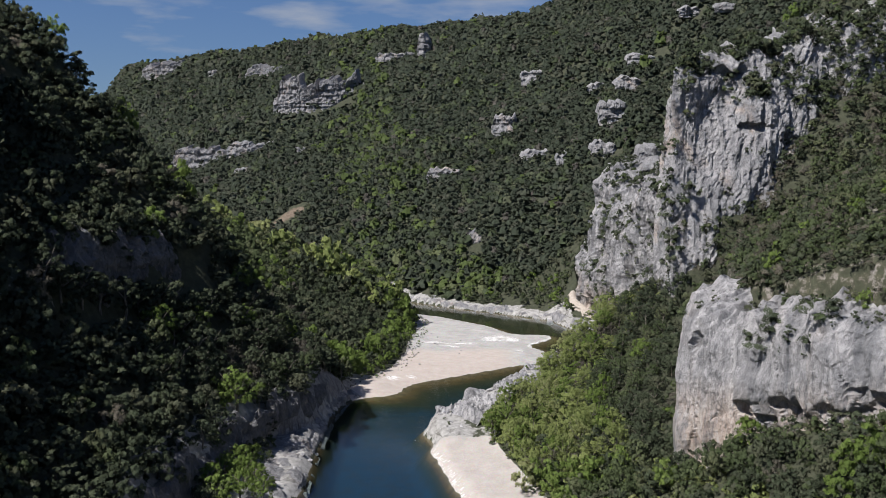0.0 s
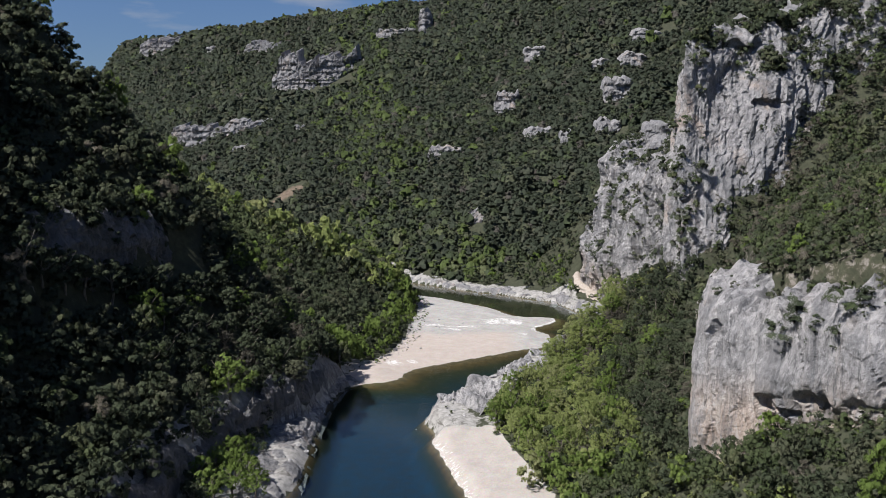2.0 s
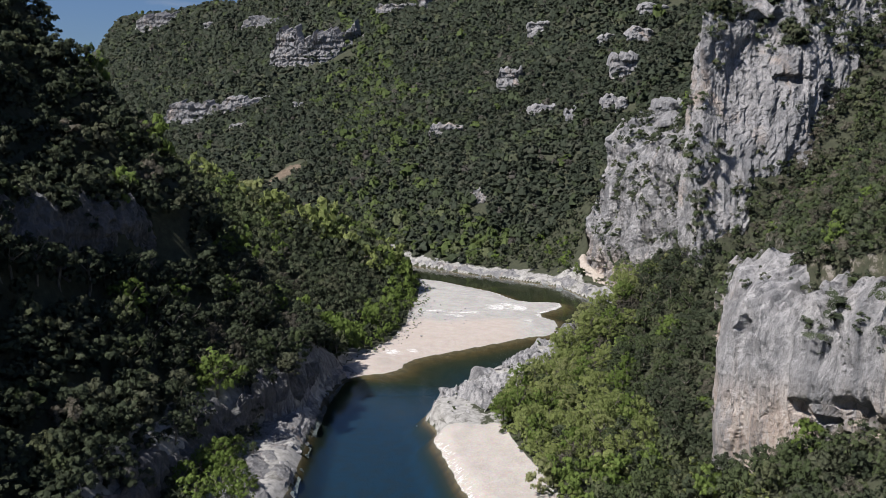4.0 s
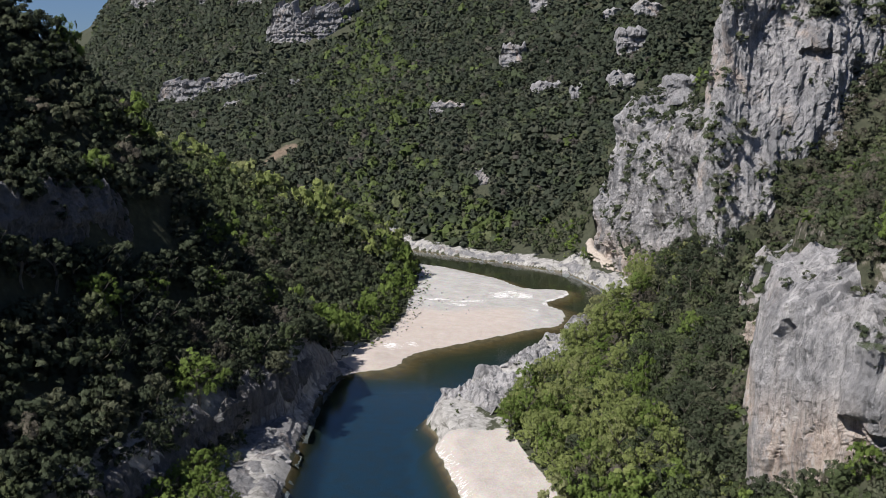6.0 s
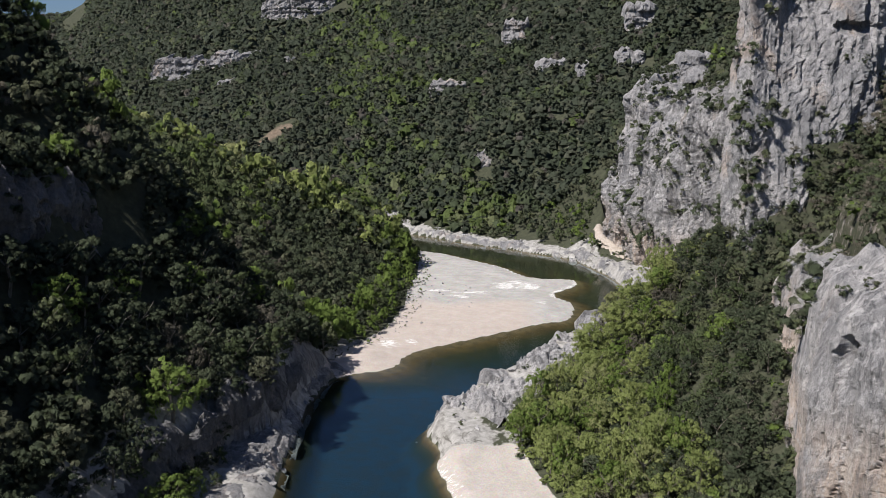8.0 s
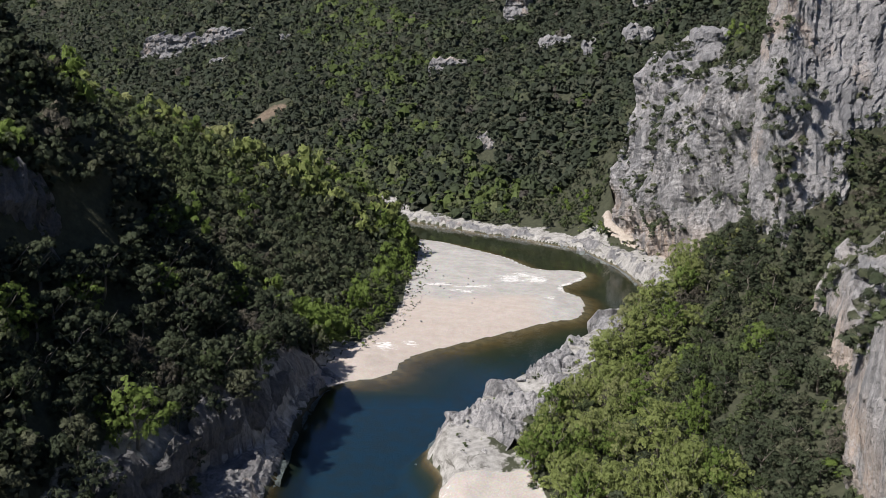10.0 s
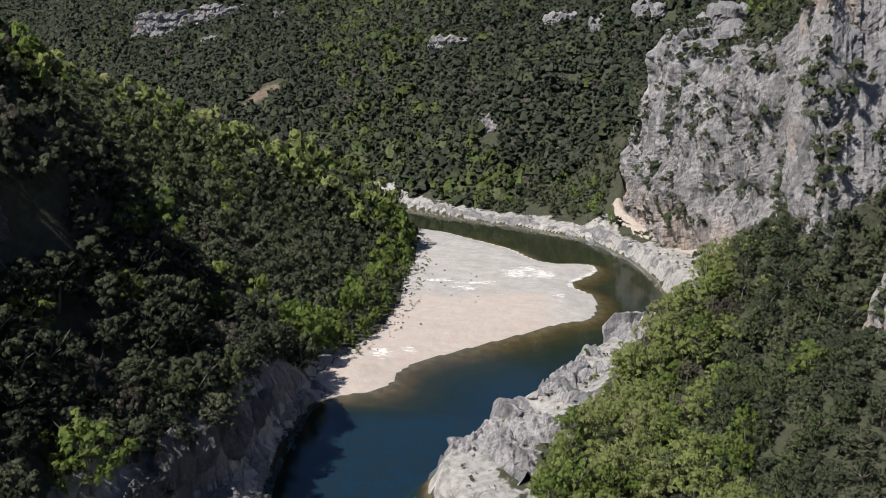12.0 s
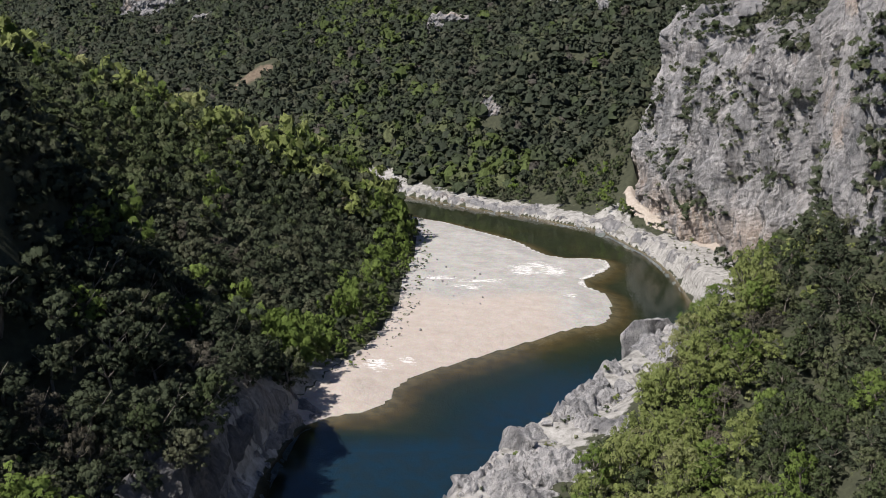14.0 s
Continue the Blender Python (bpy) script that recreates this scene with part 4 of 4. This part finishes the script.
def species(x, y, info, rng):
    """0 evergreen oak, 1 green, 2 spring green, 3 pale willow, 4 half bare."""
    patch, roll = fbm(x / 45, y / 45, 0, 3, 71), rng.uniform(0, 1, x.shape)
    lush = smooth(0.0, 0.55, patch) * np.where(info["left"] & (y < 330), 0.15, np.where(y > 545, 0.35, 1.0))
    s = np.where(roll < 0.07 + 0.6 * lush, 1, 0)
    s = np.where(roll > np.where(y > 545, 0.997 - 0.04 * lush, 0.99 - 0.08 * lush), 2, s)
    bar_wood = info["left"] & (y > 325) & (y < 470) & (info["df"] < 15 + 6 * patch)
    s = np.where(bar_wood, np.where(roll < 0.60, 2, np.where(roll < 0.92, 1, 0)), s)
    behind = info["left"] & (y > 330) & (info["df"] >= 15 + 6 * patch)
    s = np.where(behind & (roll + 0.4 * patch > 0.90), np.where(roll > 0.97, 2, 1), s)
    valley = info["left"] & (y > 440)
    s = np.where(valley & (roll > 0.70), np.where(roll > 0.86, np.where(roll > 0.94, 2, 3), 1), s)
    low_right = ~info["left"] & (y > 203) & (y < 312) & (info["dr"] < np.interp(y, [203, 230, 255, 285, 312], [30, 40, 44, 38, 24]) + 6 * fbm(x / 14, y / 14, 0, 2, 77))
    s = np.where(low_right, np.where(roll < 0.62, 3, np.where(roll < 0.84, 2, np.where(roll < 0.96, 1, 0))), s)
    s = np.where(~info["left"] & (y > 318) & (y < 345) & (info["dr"] < 24), 2, s)
    s = np.where(info["scree"] | inside(x, y, NEAR_RING), np.where(roll < 0.5, 0, 1), s)
    s = np.where(~info["left"] & (y < 214) & (s == 0) & (x < 90), np.where(roll < 0.4, 1, np.where(roll < 0.5, 2, 0)), s)
    gully = ~info["left"] & (y > 545) & (np.abs(x + 30 + 0.12 * (y - 560) + 25 * fbm(y / 60, 0 * y, 0, 2, 73)) < 34)
    s = np.where(gully & (roll < 0.5), np.where(roll < 0.12, 2, 1), s)
    foot_far = ~info["left"] & (y > 500) & (info["v"] < 580) & (x < 40)
    s = np.where(foot_far & (roll < 0.6), np.where(roll < 0.12, 2, np.where(roll < 0.2, 3, 1)), s)
    bare = np.where(low_right, 0.2, np.where(info["scree"] | inside(x, y, NEAR_RING), 0.24, np.where(info["left"], 0.035, 0.02)))
    return np.where((rng.uniform(0, 1, x.shape) < bare) & (s != 2), 4, s)


LEAVES = [OAK, GREEN, SPRING, WILLOW, BUDDING]
FAR_LEAVES = [foliage("distant_oak_leaves", (0.028, 0.035, 0.024), (0.052, 0.063, 0.043), (0.066, 0.065, 0.049), 0.04, 0.30),
              foliage("distant_green_leaves", (0.038, 0.049, 0.028), (0.069, 0.086, 0.046), (0.086, 0.084, 0.059), 0.08, 0.30),
              foliage("distant_spring_leaves", (0.055, 0.076, 0.026), (0.095, 0.124, 0.045), None, 0.15, 0.30),
              foliage("distant_pale_leaves", (0.075, 0.091, 0.045), (0.131, 0.146, 0.075), None, 0.15, 0.34),
              foliage("distant_bare_twigs", (0.059, 0.056, 0.048), (0.106, 0.099, 0.086), None, 0.1, 0.40)]
NAMES = ["evergreen_oak", "deciduous_tree", "spring_tree", "willow_tree", "budding_tree"]
LABELS = ["dark grey-green evergreen oak with a dense rounded crown", "mid-green deciduous tree with an uneven leafy crown",
          "bright spring-green tree in fresh young leaf", "pale olive-green willow with airy branching foliage", "grey-brown half-bare tree with few young leaves"]


def forest(name, label, x, y, z, scale, tall, kind, rng, count, size, lobes, dome=0.2, leaves=None, solid=0.0):
    """Trees too many to count, one mesh for each kind of leaf. dome: how far the sprays share in one closed canopy."""
    for k in range(5):
        pick = np.flatnonzero(kind == k)
        if not len(pick):
            continue
        shapes = [crown_shape(500 + 10 * k + i, 1.0, 1.75, lobes, count, size, solid) for i in range(8)]
        chunks, tint, ways = [], [], []
        turn = rng.uniform(0, 2 * np.pi, len(pick))
        form = rng.integers(0, 8, len(pick))
        for i in range(8):
            sub = np.flatnonzero(form == i)
            if not len(sub):
                continue
            q, w = shapes[i][0].reshape(-1, 3), shapes[i][1] * (1 - dome) + np.array([0, -0.25 * dome, dome])
            c, s = np.cos(turn[sub])[:, None], np.sin(turn[sub])[:, None]
            r = scale[pick[sub]][:, None]
            vx = (q[:, 0] * c - q[:, 1] * s) * r + x[pick[sub]][:, None]
            vy = (q[:, 0] * s + q[:, 1] * c) * r + y[pick[sub]][:, None]
            vz = q[:, 2] * r * tall[pick[sub]][:, None] + z[pick[sub]][:, None]
            chunks.append(np.stack([vx, vy, vz], -1).reshape(-1, 3))
            ways.append(np.stack([w[:, 0] * c - w[:, 1] * s, w[:, 0] * s + w[:, 1] * c, w[:, 2] + 0 * c], -1).reshape(-1, 3))
            tint.append(np.repeat(rng.uniform(0, 1, len(sub)), len(q)))
        v = np.concatenate(chunks)
        ob = link_mesh(name, v, np.arange(len(v)).reshape(-1, 4), (leaves or LEAVES)[k])
        set_values(ob, "tint", np.concatenate(tint))
        set_boughs(ob, np.concatenate(ways))
        tagged(ob, label[k] if k < len(label) else "grey-brown half-bare scrub among the evergreens", "trees", kind="stuff")


def grow(x, y, rng):
    info = land(x, y)
    keep = wooded(x, y, info) & ~(info["left"] & (y < 330) & (rng.uniform(0, 1, x.shape) < 0.18))
    x, y = x[keep], y[keep]
    info = {k: v[keep] for k, v in info.items()}
    kind = species(x, y, info, rng)
    scale = rng.uniform(2.3, 3.5, len(x)) * np.choose(kind, [1.0, 1.0, 1.15, 1.3, 0.95])
    tall = rng.uniform(0.85, 1.25, len(x)) * np.choose(kind, [1.0, 1.1, 1.25, 1.2, 1.1])
    low = info["left"] & (y > 330) & (y < 520)
    scale = np.where(low, scale * (0.65 + 0.6 * smooth(0, 8, info["df"])) * (1 + 0.55 * smooth(430, 470, y) * smooth(1, 6, info["df"])), scale)
    steep_bank = info["left"] & (y < 335)
    scale = np.where(steep_bank, scale * 1.6, scale)
    ramp = inside(x, y, NEAR_RING)
    scale = np.where(ramp, scale * rng.uniform(0.45, 0.95, len(x)), scale)
    return x, y, info, kind, scale, tall


# woods on both banks
nx, ny, nrng = scatter(-190, 270, 132, 545, 4.5, 101)
near_way = np.abs(nx) < 0.5 * ny + 8
nx, ny = nx[near_way], ny[near_way]
nx, ny, ninfo, nkind, nscale, ntall = grow(nx, ny, nrng)
single = np.where(ninfo["left"], (ny > 226) & (ny < 322) & (ninfo["df"] < 27), (ny > 212) & (ny < 322) & (ninfo["dr"] < 62) & (nx < 72))
templates = []
for k in range(5):
    group = "trees on the river banks"
    templates.append([make_tree(NAMES[k], 10 * k + i, 3.0, 5.25, 80, 2100 if k == 3 else 1250, 0.18 if k == 3 else 0.27, LEAVES[k], LABELS[k], group, 0.62 if k == 3 else 0.2) for i in range(4)])
# a clump of fresh green bushes on the left ledge, and lone spring trees on the dark slope
PLANTED = [(-52, 217, 4.6, 2), (-47, 216, 4.1, 2), (-50, 224, 4.5, 2), (-44, 213, 3.2, 2), (-46, 207, 4.3, 2), (-54, 209, 4.3, 2), (-41, 206, 3.2, 2), (-50, 204, 4.1, 2),
           (-48, 230, 3.5, 2), (-56, 222, 3.0, 1), (-45, 222, 1.8, 1), (-41, 214, 2.0, 2), (-55, 243, 7.2, 2), (-75, 241, 6.0, 2), (-70, 261, 5.0, 2), (-61, 282, 4.4, 2),
           (-66, 300, 4.8, 2), (-51, 306, 4.0, 2), (48, 322, 3.6, 2), (52, 330, 3.8, 2), (56, 338, 3.6, 2), (60, 348, 3.4, 2), (46, 314, 3.4, 1),
           (-89, 217, 6.0, 0), (-87, 222, 6.0, 0), (-85, 229, 6.0, 0), (-82, 237, 6.0, 0), (-79.5, 244, 6.0, 0), (-78, 251, 6.0, 0), (-75.5, 257, 6.0, 0), (-72, 264, 6.0, 0), (-70, 272, 6.0, 0), (-91, 211, 6.0, 0),
           (-53, 199, 3.8, 0), (-55, 204, 3.6, 0), (-53, 213, 3.4, 0), (-50.5, 233, 3.2, 0), (-49, 241, 3.0, 0), (-52, 228, 3.6, 0), (-57, 215, 4.0, 0), (-47, 246, 2.2, 1), (-45, 236, 1.6, 1)]
pp = np.array(PLANTED, float)
pinfo = land(pp[:, 0], pp[:, 1])
clear_of = np.min(np.hypot(nx[:, None] - pp[:, 0], ny[:, None] - pp[:, 1]) - 0.6 * pp[:, 2], axis=1) > 1.6
nx, ny, nkind, nscale, ntall, single = nx[clear_of], ny[clear_of], nkind[clear_of], nscale[clear_of], ntall[clear_of], single[clear_of]
ninfo = {k: np.r_[v[clear_of], pinfo[k]] for k, v in ninfo.items()}
nx, ny, nkind, nscale = np.r_[nx, pp[:, 0]], np.r_[ny, pp[:, 1]], np.r_[nkind, pp[:, 3].astype(int)], np.r_[nscale, pp[:, 2]]
ntall, single = np.r_[ntall, np.full(len(pp), 1.1)], np.r_[single, np.ones(len(pp), bool)]
order = np.flatnonzero(single)
used = {}
for n, i in enumerate(order):
    k, form = int(nkind[i]), n % 4
    r = float(nscale[i]) / 3.0
    m = pose(float(nx[i]), float(ny[i]), float(ninfo["z"][i]), 0, 0, float(nrng.uniform(0, 360))) @ Matrix.Diagonal((r, r, r * float(ntall[i]), 1))
    if (k, form) not in used:
        used[k, form] = True
        templates[k][form].matrix_basis = m
    else:
        copy = templates[k][form].copy()
        scene.collection.objects.link(copy)
        for part_ob in templates[k][form].children:
            child = part_ob.copy()
            scene.collection.objects.link(child)
            child.parent = copy
        copy.matrix_basis = m
for k, row in enumerate(templates):
    for form, spare in enumerate(row):
        if (k, form) not in used:
            for ob in (*spare.children, spare):
                bpy.data.objects.remove(ob)
rest = ~single
behind_ridge = ninfo["left"] & (ny < 335) & (ninfo["df"] > 118)
rest &= ~behind_ridge
close_by, far_off = rest & (ny < 262), rest & (ny > 375)
rest &= ~close_by & ~far_off
WOOD_LABELS = ["dense dark evergreen oak woods on the steep bank", "mid-green deciduous trees among the oaks", "bright spring-green trees among the oaks", "pale willows and scrub on the river bank"]
forest("bank_woods", WOOD_LABELS, nx[close_by], ny[close_by], ninfo["z"][close_by], nscale[close_by], ntall[close_by], nkind[close_by], nrng, 400, 0.15, 44, 0.15)
forest("bank_woods", WOOD_LABELS, nx[far_off], ny[far_off], ninfo["z"][far_off], nscale[far_off], ntall[far_off], nkind[far_off], nrng, 92, 0.26, 20, 0.2)
forest("bank_woods", ["dense dark evergreen oak woods on the steep bank", "mid-green deciduous trees among the oaks", "bright spring-green trees along the gravel bar", "pale willows and scrub on the river bank"],
       nx[rest], ny[rest], ninfo["z"][rest], nscale[rest], ntall[rest], nkind[rest], nrng, 270, 0.175, 30, 0.2)

# the far hillside and valley
parts_far = [scatter(-330, 400, 545, 760, 5.0, 111), scatter(-520, 460, 760, 1000, 5.8, 112), scatter(-760, 420, 1000, 1420, 6.4, 113), scatter(-950, -150, 1420, 1800, 9.0, 114), scatter(-1050, -520, 1800, 2100, 10.0, 115)]
for band, (fx, fy, frng) in enumerate(parts_far):
    seen = np.abs(fx) < 0.50 * fy + 10
    fx, fy = fx[seen], fy[seen]
    facing_river = land(fx, fy)["v"] < np.where(fx < -450, 1420, 1280)
    fx, fy, finfo, fkind, fscale, ftall = grow(fx[facing_river], fy[facing_river], frng)
    fscale, ftall = fscale * (1.45, 1.55, 1.7, 2.1, 2.3)[band] * frng.uniform(0.75, 1.2, len(fx)), ftall * 0.72
    forest("hillside_woods", ["dark evergreen oak woods covering the far hillside", "mid-green trees in the gully of the far hillside", "bright spring-green trees scattered over the far hillside", "pale scrub trees in the far valley"],
           fx, fy, finfo["z"], fscale, ftall, fkind, frng, (48, 22, 10, 8, 8)[band], (0.34, 0.44, 0.58, 0.7, 0.7)[band], 12, 0.58, FAR_LEAVES, (0.88, 0.92, 0.97, 1.0, 1.0)[band])

# woods on both rims beside and behind the start, and past the edges of the view
ox, oy, orng = scatter(-260, 300, -180, 545, 8.5, 181)
outside = ~((np.abs(ox) < 0.5 * oy + 8) & (oy > 132))
ox, oy, oinfo, okind, oscale, otall = grow(ox[outside], oy[outside], orng)
forest("rim_woods", ["dark evergreen oak woods on the rims of the gorge", "mid-green trees on the rims of the gorge", "spring-green trees on the rims of the gorge", "pale scrub trees on the rims of the gorge"],
       ox, oy, oinfo["z"], oscale * 1.4, otall * 0.7, okind, orng, 12, 0.5, 12, 0.4, FAR_LEAVES, 0.95)


def brow_sites(pts, rows, per, rng):
    """Places on the rounded brow above a cliff."""
    p = pts[-rows:][:9].reshape(-1, 3)
    return p[rng.choice(len(p), per, replace=False)]


srng = np.random.default_rng(303)
brow = np.concatenate([brow_sites(near_pts, 11, 170, srng), brow_sites(tall_pts, 20, 420, srng), brow_sites(far_pts, 13, 190, srng), brow_sites(band_pts, 3, 40, srng)])
forest("brow_woods", ["dark evergreen oaks along the cliff tops"] + ["green shrubs and trees along the cliff tops"] * 3, brow[:, 0], brow[:, 1], brow[:, 2] - 0.6,
       srng.uniform(0.8, 1.8, len(brow)) * np.where(np.arange(len(brow)) < 170, 0.95, np.where(np.arange(len(brow)) < 590, 2.3, 1.7)), srng.uniform(0.8, 1.2, len(brow)), np.where(srng.uniform(0, 1, len(brow)) < 0.82, 0, 1), srng, 130, 0.24, 11)


def face_sites(pts, per, rng, seed, low=0.06):
    """Ledges and cracks of a rock face where shrubs hold on."""
    rows, cols = pts.shape[:2]
    i, j = rng.integers(int(rows * low), int(rows * 0.93), per * 12), rng.integers(2, cols - 2, per * 12)
    p = pts[i, j]
    good = fbm(p[:, 1] / 9 + p[:, 0] / 13, p[:, 2] / 7, 0, 3, seed) > 0.36
    return p[good][:per]


def patch_sites(pts, spots, per, rng):
    """Places on a rock face round a few overgrown gullies: x, y, z, reach."""
    flat = pts.reshape(-1, 3)
    near = [flat[np.linalg.norm((flat - [gx0, gy0, gz0]) * [1, 1, 0.8], axis=1) < reach] for gx0, gy0, gz0, reach in spots]
    return np.concatenate([p[rng.choice(len(p), min(per, len(p)), replace=False)] for p in near])


gullies = patch_sites(tall_pts, [(128, 344, 108, 10), (150, 356, 114, 11), (112, 336, 104, 5), (140, 346, 100, 9), (165, 362, 122, 9)], 46, srng)
forest("gully_shrubs", ["dark evergreen shrubs filling gullies of the tall cliff"] + ["green shrubs filling gullies of the tall cliff"] * 3, gullies[:, 0], gullies[:, 1], gullies[:, 2] - 0.8,
       srng.uniform(1.2, 3.0, len(gullies)), srng.uniform(0.8, 1.2, len(gullies)), np.where(srng.uniform(0, 1, len(gullies)) < 0.7, 0, 1), srng, 110, 0.25, 11)
shrub_at = np.concatenate([face_sites(near_pts, 150, srng, 81, 0.66), face_sites(tall_pts, 620, srng, 83, 0.1), face_sites(far_pts, 900, srng, 85, 0.15)])
forest("cliff_shrubs", ["small dark shrubs rooted in the cliff ledges"] + ["small green shrubs rooted in the cliff ledges"] * 3, shrub_at[:, 0], shrub_at[:, 1], shrub_at[:, 2] - 0.8,
       0.40 + 3.6 * srng.uniform(0, 1, len(shrub_at)) ** 2.6, srng.uniform(0.7, 1.1, len(shrub_at)), np.where(srng.uniform(0, 1, len(shrub_at)) < 0.7, 0, 1), srng, 46, 0.34, 7)

# low scrub over the broken ground above the nearer cliff
rx, ry, rrng = scatter(50, 190, 132, 350, 2.15, 131)
rinfo = land(rx, ry)
above = inside(rx, ry, NEAR_RING) & (line_distance(rx, ry, NEAR_FOOT) > 3)
stay = (above | rinfo["scree"]) & (np.abs(rx) < 0.5 * ry + 8) & (fbm(rx / 11, ry / 11, 0, 3, 91) > -0.3)
rx, ry, rz = rx[stay], ry[stay], rinfo["z"][stay]
forest("slope_scrub", ["low dark evergreen scrub on the slope above the cliff"] + ["low olive-green scrub on the slope above the cliff"] * 3, rx, ry, rz - 0.4, rrng.uniform(0.9, 2.7, len(rx)),
       rrng.uniform(0.7, 1.1, len(rx)), rrng.choice(5, len(rx), p=[0.42, 0.34, 0.01, 0.0, 0.23]), rrng, 64, 0.31, 8)

# bushes in the gaps between the woods and the foot of the cliffs
vx, vy, vrng = scatter(44, 150, 134, 352, 2.3, 171)
vinfo = land(vx, vy)
stay = ~wooded(vx, vy, vinfo) & ~vinfo["left"] & (vinfo["dr"] > 21) & (np.abs(vx) < 0.5 * vy + 8) & (np.hypot((vx - 42) / 9, (vy - 337) / 15) > 1)
vx, vy, vz = vx[stay], vy[stay], vinfo["z"][stay]
forest("verge_scrub", ["dark evergreen bushes against the foot of the cliff"] + ["olive-green bushes against the foot of the cliff"] * 3, vx, vy, vz - 0.4, vrng.uniform(1.1, 2.5, len(vx)),
       vrng.uniform(0.8, 1.2, len(vx)), vrng.choice(5, len(vx), p=[0.5, 0.34, 0.02, 0.0, 0.14]), vrng, 80, 0.27, 10)

# tufts and bushes on the bare rock of the banks and at the edge of the gravel
tx, ty, trng = scatter(-45, 90, 200, 600, 2.6, 141)
tinfo = land(tx, ty)
dry = ~tinfo["wet"]
far_bank = dry & ~tinfo["left"] & (ty > 400) & (tinfo["dr"] > 4) & (tinfo["dr"] < 13)
near_bank = dry & ~tinfo["left"] & (ty > 262) & (ty < 345) & (tinfo["dr"] > 3) & (tinfo["dr"] < 20)
bar_edge = tinfo["bar"] & (line_distance(tx, ty, FOOT) < 6.5) & (ty > 335)
pick = trng.uniform(0, 1, tx.shape) < np.where(far_bank, 0.34, np.where(near_bank, 0.32, np.where(bar_edge, 0.45, 0)))
tx, ty, tz = tx[pick], ty[pick], tinfo["z"][pick]
forest("bank_tufts", ["small dark bushes on the bare rock of the banks", "small green bushes on the bare rock of the banks", "fresh green tufts at the edge of the gravel", "straw-coloured tufts on the banks"],
       tx, ty, tz - 0.1, 0.3 + 1.0 * trng.uniform(0, 1, len(tx)) ** 2, trng.uniform(0.6, 1.0, len(tx)), trng.choice(4, len(tx), p=[0.3, 0.35, 0.15, 0.2]), trng, 60, 0.32, 6)

# loose stones along the back of the gravel bar
cx, cy, crng = scatter(-26, 8, 335, 440, 0.8, 151)
cinfo = land(cx, cy)
keep = cinfo["bar"] & (crng.uniform(0, 1, cx.shape) < 0.32 * np.exp(-((line_distance(cx, cy, FOOT) - 1.5) / 3.5) ** 2) + 0.03 * (cy > 385))
cx, cy, cz = cx[keep], cy[keep], cinfo["z"][keep]
ball = bmesh.new()
bmesh.ops.create_icosphere(ball, subdivisions=1, radius=1.0)
bv, bf = np.array([v.co[:] for v in ball.verts]), np.array([[v.index for v in f.verts] for f in ball.faces])
ball.free()
size = 0.10 + 0.42 * crng.uniform(0, 1, len(cx)) ** 3
sv = bv[None] * (size[:, None, None] * crng.uniform(0.6, 1.2, (len(cx), 1, 3))) * crng.uniform(0.8, 1.15, (len(cx), len(bv), 1)) + np.stack([cx, cy, cz + 0.1 * size], -1)[:, None]
stones = link_mesh("river_stones", sv.reshape(-1, 3), (bf[None] + (np.arange(len(cx)) * len(bv))[:, None, None]).reshape(-1, 3), ROCK_BANK)
tagged(stones, "loose grey river stones behind the gravel bar", "stones", kind="stuff")

# bushes that fill the wood's floor
ux, uy, urng = scatter(-110, 100, 140, 352, 2.9, 161)
uinfo = land(ux, uy)
stay = wooded(ux, uy, uinfo) & ~uinfo["left"] & (uinfo["dr"] < 75) & (np.abs(ux) < 0.5 * uy + 8)
ux, uy, uz = ux[stay], uy[stay], uinfo["z"][stay]
right_low = ~uinfo["left"][stay] & (uinfo["dr"][stay] < 42)
forest("undergrowth", ["dark evergreen bushes on the wood's floor", "green bushes on the wood's floor", "fresh green bushes on the wood's floor", "pale olive bushes on the wood's floor"],
       ux, uy, uz - 0.3, urng.uniform(1.0, 2.2, len(ux)), urng.uniform(0.7, 1.1, len(ux)), np.where(right_low, np.where(urng.uniform(0, 1, len(ux)) < 0.6, 3, 1), np.where(urng.uniform(0, 1, len(ux)) < 0.8, 0, 1)), urng, 44, 0.36, 7)
